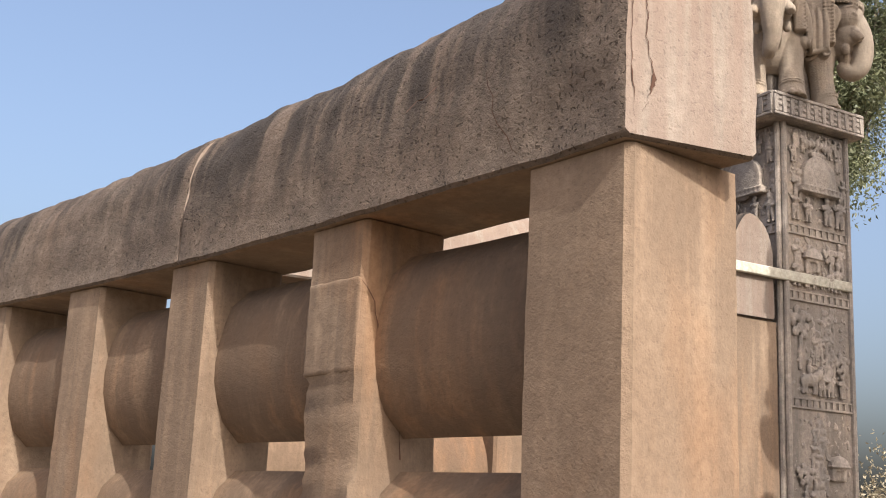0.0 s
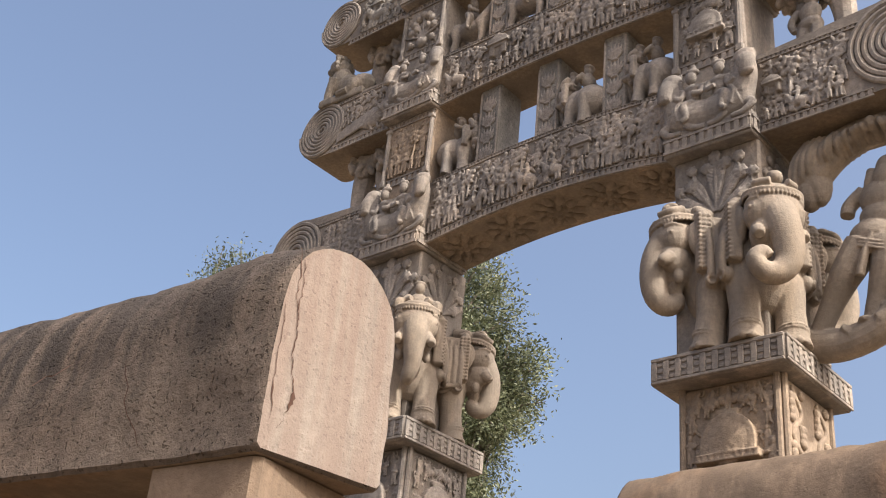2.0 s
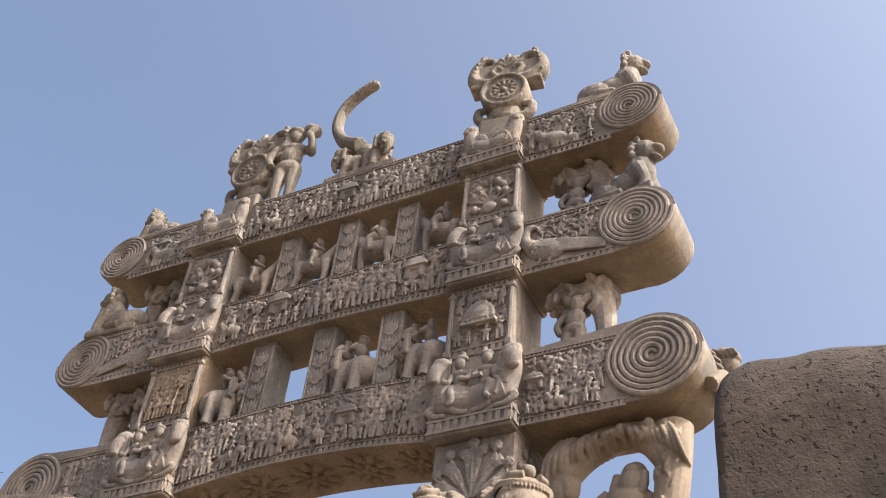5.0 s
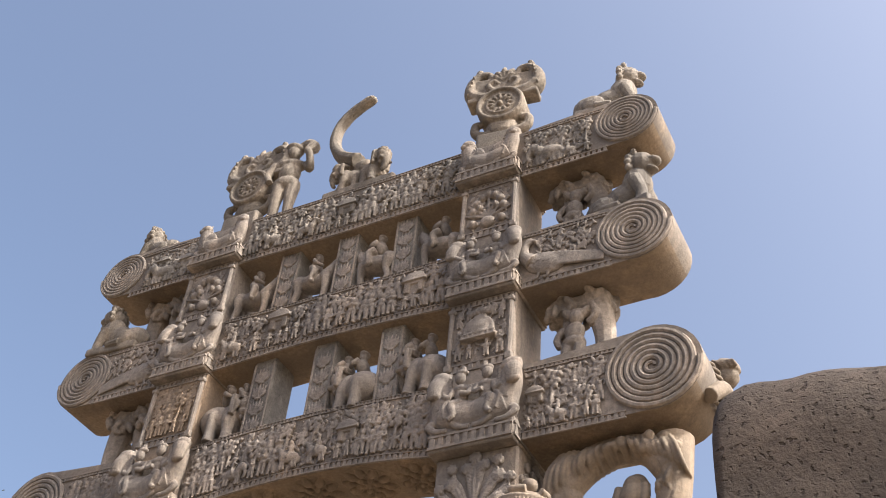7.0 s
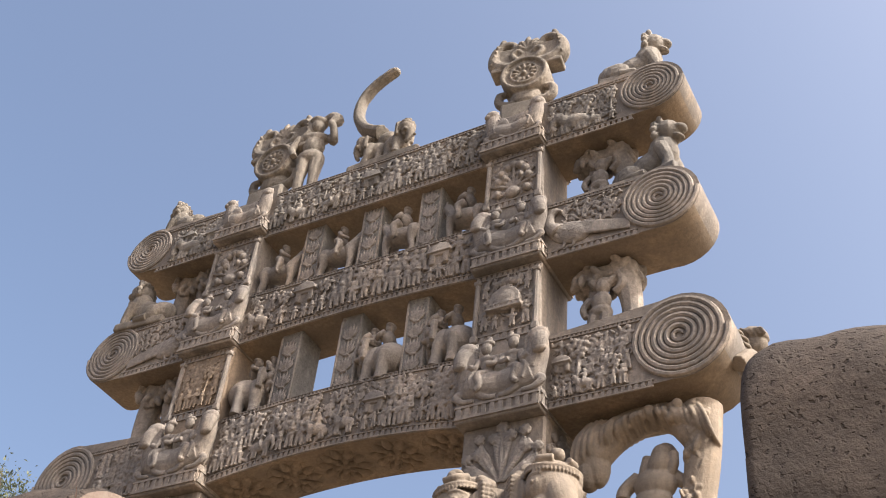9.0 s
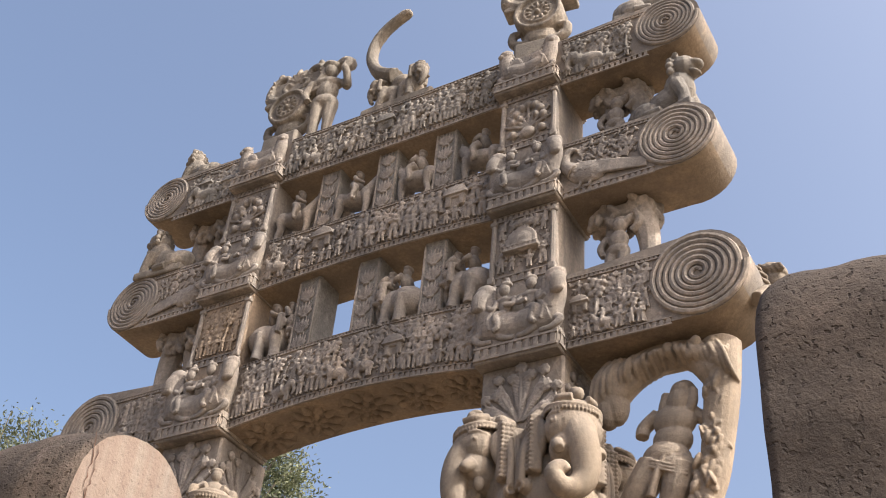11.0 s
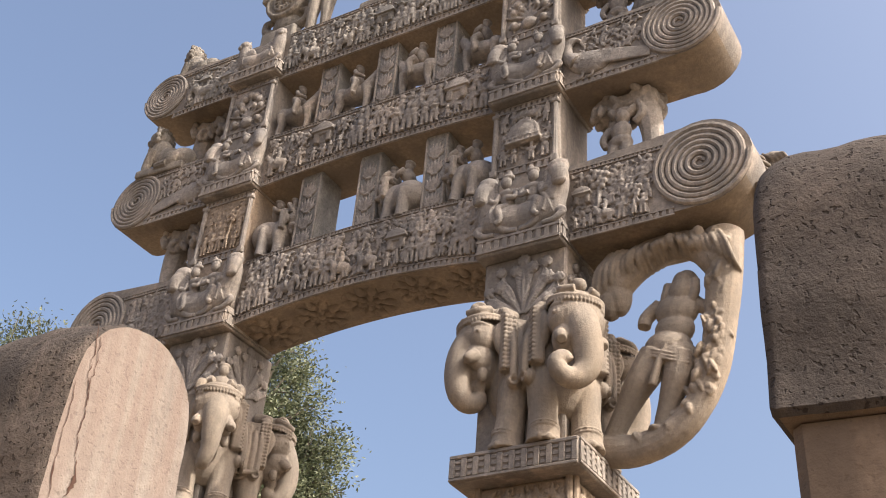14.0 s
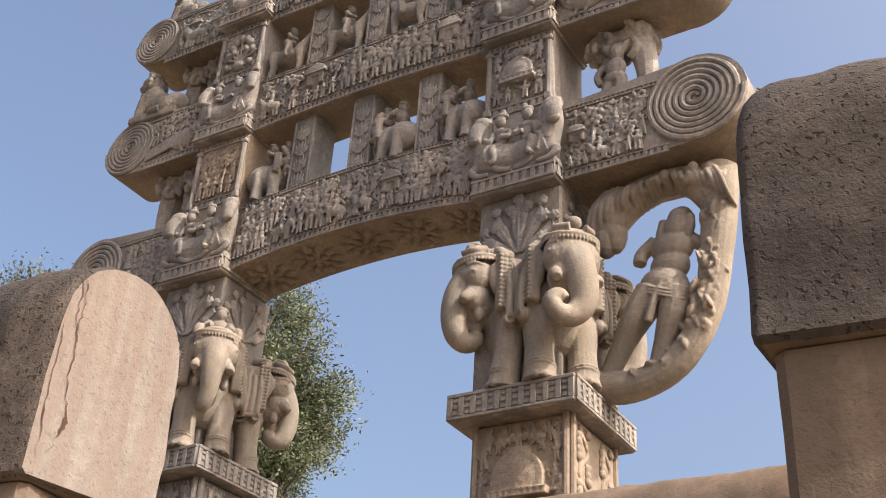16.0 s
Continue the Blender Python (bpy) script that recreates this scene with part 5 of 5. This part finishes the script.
def tree_bracket(h):
    """A figure under a tree, filling the corner below a beam; x outwards, foot at z 0."""
    g = Geo()
    g.tube([(0.0, 0, 0.0), (-0.02, 0, h * 0.4), (0.0, 0, h * 0.7)], [0.055, 0.05, 0.06], 9)
    g.tube([(0.2, 0, 0.0), (0.22, 0, h * 0.4), (0.2, 0, h * 0.7), (0.16, 0, h)], [0.06, 0.065, 0.08, 0.1], 9)
    rnd = random.Random(5)
    for i in range(60):
        g.blob((rnd.uniform(-0.13, 0.27), rnd.uniform(-0.1, 0.1), h * rnd.uniform(0.74, 1.02)), (0.026, 0.035, 0.05), (0, rnd.uniform(-50, 50), 0), 7, 5)
    g.box(-0.13, 0.27, -0.08, 0.08, h * 0.8, h * 1.02, 0.03)
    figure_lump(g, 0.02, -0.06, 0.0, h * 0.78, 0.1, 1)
    return g


TB = fused(tree_bracket(0.6), "tree_bracket", 0.0055, 0, 0.001)
for s in (-1, 1):
    for z, x, k in ((6.22, 1.83, 1.1), (7.42, 1.83, 1.03)):
        o = statue("tree_bracket", TB, (s * x, 0.3, z), 0 if s > 0 else 180, k, "carved figure under a tree bracing the beam end", "statue", "tree brackets")

# the large bracket: a figure swinging from a mango branch
g = Geo()
bough = [(1.68, 0.3, 4.37), (1.9, 0.3, 4.335), (2.12, 0.3, 4.4), (2.27, 0.3, 4.55), (2.37, 0.3, 4.76), (2.42, 0.3, 5.02), (2.46, 0.3, 5.3), (2.48, 0.3, 5.62)]
g.tube(bough, [0.1, 0.09, 0.085, 0.082, 0.086, 0.094, 0.105, 0.12], 16)
rnd = random.Random(12)
for i in range(190):
    t = rnd.uniform(3.6, 6.9)
    p = Vector(bough[int(t)]).lerp(Vector(bough[int(t) + 1]), t - int(t))
    g.blob((p.x + rnd.uniform(-0.07, 0.05), p.y + rnd.uniform(-0.105, 0.02), p.z), (rnd.uniform(0.01, 0.028), 0.03, rnd.uniform(0.02, 0.07)), (0, rnd.uniform(-25, 35), 0), 8, 5)
for i in range(70):     # broken bark and chips
    t = rnd.uniform(1.0, 6.9)
    p = Vector(bough[int(t)]).lerp(Vector(bough[int(t) + 1]), t - int(t))
    a = rnd.uniform(0, 2 * math.pi)
    g.blob((p.x + 0.066 * math.cos(a), p.y - abs(0.07 * math.sin(a)), p.z + rnd.uniform(-0.03, 0.03)), (rnd.uniform(0.02, 0.038), 0.034, rnd.uniform(0.025, 0.06)), (0, rnd.uniform(-40, 40), 0), 7, 5)
# drooping fronds and fruit that close the top of the arch
def arch_low(x):
    return 5.53 - 0.24 * min(1.0, abs(x - 2.17) / 0.42) ** 1.4


g.box(1.76, 2.52, 0.22, 0.42, 5.55, 5.63, 0.03)
g.tube([(1.75, 0.27, 5.3), (1.82, 0.27, 5.42), (1.98, 0.28, 5.555), (2.17, 0.28, 5.6), (2.34, 0.28, 5.555), (2.46, 0.28, 5.4)], [0.08, 0.105, 0.1, 0.085, 0.1, 0.105], 16)
for i in range(27):
    x = 1.72 + 0.8 * i / 26 + rnd.uniform(-0.012, 0.012)
    out_ = (x - 2.15) * 0.16
    y = rnd.choice((0.15, 0.158, 0.165))
    low_ = arch_low(x)
    g.tube([(x - out_, y + 0.05, 5.61), (x, y - 0.006, 5.6 - (5.6 - low_) * 0.45), (x + out_ * 0.5, y + 0.025, low_ + 0.02), (x + out_ * 0.7, 0.28, low_ - 0.016)], [0.013, 0.016, 0.015, 0.012], 8)
for i in range(24):
    x = 1.74 + 0.76 * i / 23
    half = (5.6 - arch_low(x)) / 2
    g.blob((x, 0.29, arch_low(x) + half + 0.01), (0.04, 0.11, half), seg=10, rings=7)
for i in range(18):
    x = rnd.uniform(1.74, 2.5)
    g.blob((x, 0.17 + rnd.uniform(0, 0.04), rnd.uniform(arch_low(x) + 0.04, 5.6)), (0.034, 0.034, 0.038), seg=10, rings=7)
g.blob((1.8, 0.28, 5.4), (0.1, 0.1, 0.2), (0, -10, 0), 14, 9)
g.blob((1.77, 0.27, 5.3), (0.075, 0.09, 0.12), seg=12, rings=8)
g.blob((2.47, 0.28, 5.42), (0.09, 0.1, 0.2), (0, 8, 0), 14, 9)
# the figure
bough_lumps, g = g, Geo()
g.blob((2.18, 0.28, 5.4), (0.064, 0.07, 0.085), seg=14, rings=9)
g.blob((2.185, 0.32, 5.41), (0.08, 0.075, 0.11), seg=14, rings=9)
g.blob((2.18, 0.27, 5.33), (0.078, 0.075, 0.1), (0, 6, 0), 14, 9)
g.tube([(2.1, 0.26, 5.4), (2.09, 0.25, 5.31), (2.07, 0.25, 5.26)], [0.03, 0.032, 0.02], 8)
g.tube([(2.26, 0.26, 5.4), (2.265, 0.25, 5.31), (2.25, 0.25, 5.25)], [0.03, 0.032, 0.02], 8)
g.tube([(2.15, 0.31, 5.38), (2.13, 0.32, 5.3), (2.12, 0.31, 5.22)], [0.06, 0.06, 0.03], 9)
g.blob((2.15, 0.28, 5.21), (0.13, 0.085, 0.12), (0, 12, 0), 16, 10)
g.blob((2.14, 0.28, 5.08), (0.12, 0.08, 0.11), (0, 12, 0), 16, 10)
g.blob((2.11, 0.28, 4.95), (0.15, 0.11, 0.12), (0, 22, 0), 16, 10)
g.blob((2.16, 0.28, 4.88), (0.12, 0.11, 0.11), seg=14, rings=9)
for d in (0.0, 0.022, 0.044):
    g.tube([(1.965, 0.22, 4.945 - d), (2.05, 0.178, 4.91 - d), (2.16, 0.175, 4.86 - d), (2.26, 0.21, 4.835 - d)], 0.008, 6)
g.tube([(2.13, 0.19, 4.93), (2.09, 0.185, 4.82), (2.05, 0.2, 4.68)], [0.018, 0.024, 0.028], 8)
g.tube([(2.04, 0.28, 4.92), (1.95, 0.26, 4.74), (1.87, 0.27, 4.58), (1.79, 0.28, 4.4)], [0.11, 0.09, 0.066, 0.055], 14)
g.tube([(2.19, 0.28, 4.88), (2.17, 0.27, 4.74), (2.12, 0.28, 4.58), (2.08, 0.28, 4.42)], [0.105, 0.09, 0.06, 0.046], 14)
g.blob((2.06, 0.25, 4.42), (0.04, 0.055, 0.025), seg=9, rings=6)
g.tube([(2.05, 0.28, 5.28), (1.97, 0.27, 5.2), (1.96, 0.26, 5.13)], [0.048, 0.044, 0.04], 10)
g.tube([(2.24, 0.3, 5.27), (2.32, 0.31, 5.2), (2.42, 0.32, 5.1)], [0.046, 0.04, 0.034], 10)
g.v = [(p[0] + 0.07 * (p[2] - 4.8), p[1], 4.4 + (p[2] - 4.4) * 0.925) for p in g.v]
g.join(bough_lumps)
statue("bracket_statue", fused(g, "bracket_statue", 0.0055, 1, 0.0008), (0, 0, 0), 0, 1.0, "weathered bracket figure swinging from a carved mango bough")

g = Geo()
g.blob((2.79, 0.5, 6.13), (0.075, 0.065, 0.08), (0, 25, 0), 14, 9)
g.blob((2.8, 0.5, 6.21), (0.085, 0.08, 0.05), (0, 30, 0), 14, 8)
g.blob((2.74, 0.52, 6.22), (0.07, 0.07, 0.05), (0, -10, 0), 12, 8)
for k in range(4):
    g.tube([(2.72 + 0.03 * k, 0.43, 6.235 - 0.008 * k), (2.76 + 0.03 * k, 0.42, 6.2), (2.78 + 0.03 * k, 0.44, 6.165)], 0.011, 6)
g.tube([(2.6, 0.48, 5.98), (2.7, 0.5, 6.04), (2.77, 0.5, 6.08)], [0.12, 0.1, 0.07], 12)
g.tube([(2.74, 0.2, 5.8), (2.78, 0.32, 5.92), (2.78, 0.45, 5.98)], [0.05, 0.055, 0.05], 10)
for k in range(7):      # ribbed edge of the scroll
    a = radians(40 - 11 * k)
    g.tube([(2.45 + 0.31 * math.cos(a), 0.3, 5.985 + 0.31 * math.sin(a)), (2.45 + 0.335 * math.cos(a), 0.36, 5.98 + 0.335 * math.sin(a)), (2.45 + 0.31 * math.cos(a - 0.1), 0.42, 5.985 + 0.31 * math.sin(a - 0.1))], 0.013, 6)
statue("end_figure", fused(g, "end_figure", 0.007, 1, 0.003), (0, 0, 0), 0, 1.0, "small carved head leaning out from the scroll end")


# ---- trees ----
def leaf_material(name, a, b):
    m, nd, ln, bs = nodes_of(name)
    nt = m.node_tree
    g = nd.new("ShaderNodeNewGeometry")
    c = ramp(nt, g.outputs["Random Per Island"], [(0.0, a), (1.0, b)]).outputs["Color"]
    n = tex(nt, "ShaderNodeTexNoise", 0.9, 3, 0.5, place(nt))
    c = mix(nt, 0.6, c, ramp(nt, n.outputs["Fac"], [(0.35, 0.6), (0.65, 1.3)]).outputs["Color"], "MULTIPLY")
    ln.new(c, bs.inputs["Base Color"])
    bs.inputs["Roughness"].default_value = 0.55
    bs.inputs["Transmission Weight"].default_value = 0.0
    tr_ = nd.new("ShaderNodeBsdfTranslucent")
    ln.new(c, tr_.inputs["Color"])
    mx = nd.new("ShaderNodeMixShader")
    mx.inputs["Fac"].default_value = 0.3
    ln.new(bs.outputs[0], mx.inputs[1])
    ln.new(tr_.outputs[0], mx.inputs[2])
    ln.new(mx.outputs[0], nd["Material Output"].inputs["Surface"])
    return m


LEAF = leaf_material("tree_leaf", (0.062, 0.078, 0.040), (0.175, 0.190, 0.105))
DRY = leaf_material("dry_leaf", (0.2, 0.17, 0.11), (0.3, 0.26, 0.18))
BARK = sandstone("bark", (0.2, 0.17, 0.13), (0.11, 0.09, 0.07), (0.16, 0.13, 0.1), 0.3, (0.05, 0.045, 0.04), 0.6, (9, 9, 1), 0.8)


def tree(name, label, foot, crown, radius, seed, tips, leaf=0.085, each=16, mat=None):
    """Trunk, limbs that fork towards points of the crown, and leaves set along the twigs."""
    rnd = random.Random(seed)
    t = thing(name, label, "tree" if name == "tree" else "bush", foot)
    wood, lv, lf = Geo(), [], []
    foot, crown, radius = Vector(foot), Vector(crown), Vector(radius)
    fork = foot.lerp(crown, 0.55)
    fork.z = foot.z + (crown.z - radius.z - foot.z) * 0.75 + 0.3
    k = radius.z * 0.06
    wood.tube([foot, foot.lerp(fork, 0.5) + Vector((rnd.uniform(-k, k), 0, 0)), fork], [k * 1.8, k * 1.4, k * 1.2], 10)
    limbs = []
    for i in range(9):
        a, e = i * 2.4, rnd.uniform(-0.3, 0.85)
        d = Vector((math.cos(a) * math.cos(e), math.sin(a) * math.cos(e), math.sin(e)))
        p = crown + Vector((d.x * radius.x, d.y * radius.y, d.z * radius.z)) * 0.62
        mid = fork.lerp(p, 0.5) + Vector((0, 0, 0.15 * radius.z))
        wood.tube([fork, mid, p], [k * 0.9, k * 0.5, k * 0.22], 7)
        limbs.append((mid, p))
    for i in range(tips):
        while True:
            d = Vector((rnd.uniform(-1, 1), rnd.uniform(-1, 1), rnd.uniform(-1, 1)))
            if 0.25 < d.length < 1:
                break
        lumpy = 0.86 + 0.5 * noise.noise(d.normalized() * 2.3 + Vector((seed, 0, 0)))
        p = crown + Vector((d.x * radius.x, d.y * radius.y, d.z * radius.z)) * lumpy
        if noise.noise(p * (2.2 / radius.x) + Vector((0, seed, 0))) < -0.06:
            continue
        mid, end = min(limbs, key=lambda q: (q[1] - p).length)
        start = mid.lerp(end, rnd.uniform(0.4, 1.0))
        bend = start.lerp(p, 0.5) + Vector((0, 0, rnd.uniform(-0.05, 0.12) * radius.z))
        if i % 6 == 0:
            wood.tube([start, bend, p], [k * 0.16, k * 0.1, k * 0.04], 4)
        way = (p - bend).normalized()
        for j in range(each):
            q = p + Vector((rnd.gauss(0, 1), rnd.gauss(0, 1), rnd.gauss(0, 0.8))) * leaf * 1.5 - way * leaf * rnd.uniform(0, 5)
            u = (way * 0.6 + Vector((rnd.uniform(-1, 1), rnd.uniform(-1, 1), rnd.uniform(-0.9, 0.7)))).normalized()
            w = u.cross(Vector((rnd.uniform(-1, 1), rnd.uniform(-1, 1), rnd.uniform(-1, 1)))).normalized()
            s = leaf * rnd.uniform(0.6, 1.2)
            up = u.cross(w) * s * 0.12
            n = len(lv)
            lv += [q, q + u * s * 0.5 + w * s * 0.2 + up, q + u * s, q + u * s * 0.5 - w * s * 0.2 + up]
            lf.append((n, n + 1, n + 2, n + 3))
    part("trunk", wood, BARK, t, "grey-brown trunk with forking limbs")
    g = Geo()
    g.v, g.f = [tuple(q) for q in lv], lf
    o = part("crown", g.mesh("crown", 180, False), mat or LEAF, t, "loose crown of small olive-green leaves")
    tagged(o, kind="stuff")
    return t


tree("tree", "leafy green tree standing behind the carved gateway", (-10.2, 10.2, 0), (-9.95, 10, 9.85), (2.2, 2.2, 3.4), 4, 6400, 0.1, 36)
tree("tree", "tall spreading green tree beyond the stone railing", (-16.2, 10.5, 0), (-16.6, 10, 10.5), (4.2, 3.0, 3.6), 9, 8200, 0.105, 34)
tree("bush", "dry straw-coloured bush on open ground behind the gateway", (-8.2, 10, 0), (-8.2, 10, 2.2), (0.75, 0.8, 1.0), 6, 260, 0.08, 10, DRY)

# ---- cracks in the near coping end ----
CRACK = sandstone("crack_stain", (0.085, 0.042, 0.028), (0.04, 0.022, 0.016), (0.12, 0.06, 0.036), 0.4)


def crack(name, pts, widths, parent, out):
    """A thin jagged stain line following a split in the stone, just proud of its face."""
    g = Geo()
    v, f = [], []
    for (p, w) in zip(pts, widths):
        p = Vector(p)
        v += [p + Vector((0, -w, 0)) if out == "x" else p + Vector((-w, 0, 0)), p + Vector((0, w, 0)) if out == "x" else p + Vector((w, 0, 0))]
    for i in range(len(pts) - 1):
        f.append((2 * i, 2 * i + 1, 2 * i + 3, 2 * i + 2))
    g.add(v, f)
    return part(name, g, CRACK, parent, "rusty split in the stone")


rail_a = [o for o in bpy.data.objects if o.name == "stone_railing"][0]
def jagged(pts, seed, n=4, amount=0.004):
    rnd = random.Random(seed)
    out = []
    for (a, b), (c, d) in zip(pts, pts[1:]):
        for k in range(n):
            t = k / n
            out.append((a + (c - a) * t + rnd.uniform(-amount, amount), b + (d - b) * t))
    return out + [pts[-1]]


ENDS = ((-3.53, 3.03), (-3.519, 2.95), (-3.522, 2.9), (-3.508, 2.84), (-3.503, 2.8), (-3.507, 2.75), (-3.498, 2.7), (-3.488, 2.655), (-3.486, 2.625), (-3.497, 2.595), (-3.502, 2.57), (-3.516, 2.545))
def end_crack(line, wide, seed):
    rnd = random.Random(seed)
    pts = jagged(line, seed)
    crack("crack", [(1.992 + 0.126 * (y + 3.565), y, z) for y, z in pts], [wide * rnd.uniform(0.35, 1.3) * (4.0 if 2.61 < z < 2.645 else 1) * (0.4 if z < 2.59 else 1) for y, z in pts], rail_a, "x")


end_crack(ENDS, 0.0015, 3)
end_crack(((-3.515, 3.0), (-3.505, 2.92), (-3.512, 2.88), (-3.503, 2.83)), 0.0012, 8)
end_crack(((-3.55, 2.86), (-3.545, 2.78), (-3.548, 2.7), (-3.541, 2.62), (-3.537, 2.53)), 0.001, 11)

# small splits in the coping's near face
def face_crack(pts, widths):
    crack("crack", [(x, arc_y(x) - 0.007 + 0.012 * max(0.0, (z - 2.8)), z) for x, z in pts], widths, rail_a, "z")


face_crack(((1.06, 2.75), (1.12, 2.757), (1.17, 2.78), (1.2, 2.776), (1.26, 2.80), (1.31, 2.81)), [0.004, 0.008, 0.006, 0.009, 0.007, 0.003])
face_crack(((1.482, 2.78), (1.49, 2.74), (1.515, 2.7), (1.512, 2.66), (1.535, 2.62), (1.58, 2.57), (1.6, 2.53), (1.65, 2.5)), [0.001, 0.002, 0.0015, 0.002, 0.0015, 0.002, 0.001, 0.0005])

# the broken front of the second post: what is left of its old face
post = [o for o in rail_a.children if o.name.startswith("post")][1]
g = Geo()
g.box(-0.146, 0.142, -0.166, -0.1, 2.0, 2.3, 0.006)
me = fused(g, "broken_face", 0.007, 1, 0.0012)
part("broken_face", me, POST, post, "rough remnant of the post's old face")


def post_crack(line, wide, seed):
    rnd = random.Random(seed)
    pts = jagged(line, seed, 3, 0.005)
    crack("crack", [(0.1635, y, z) for y, z in pts], [wide * rnd.uniform(0.4, 1.3) for _ in pts], post, "x")


post_crack(((-0.17, 2.28), (-0.12, 2.22), (-0.1, 2.12), (-0.07, 2.05), (-0.01, 2.05), (0.0, 1.95), (0.01, 1.75)), 0.0026, 21)
post_crack(((-0.01, 2.05), (0.0, 2.12), (0.08, 2.15)), 0.002, 22)
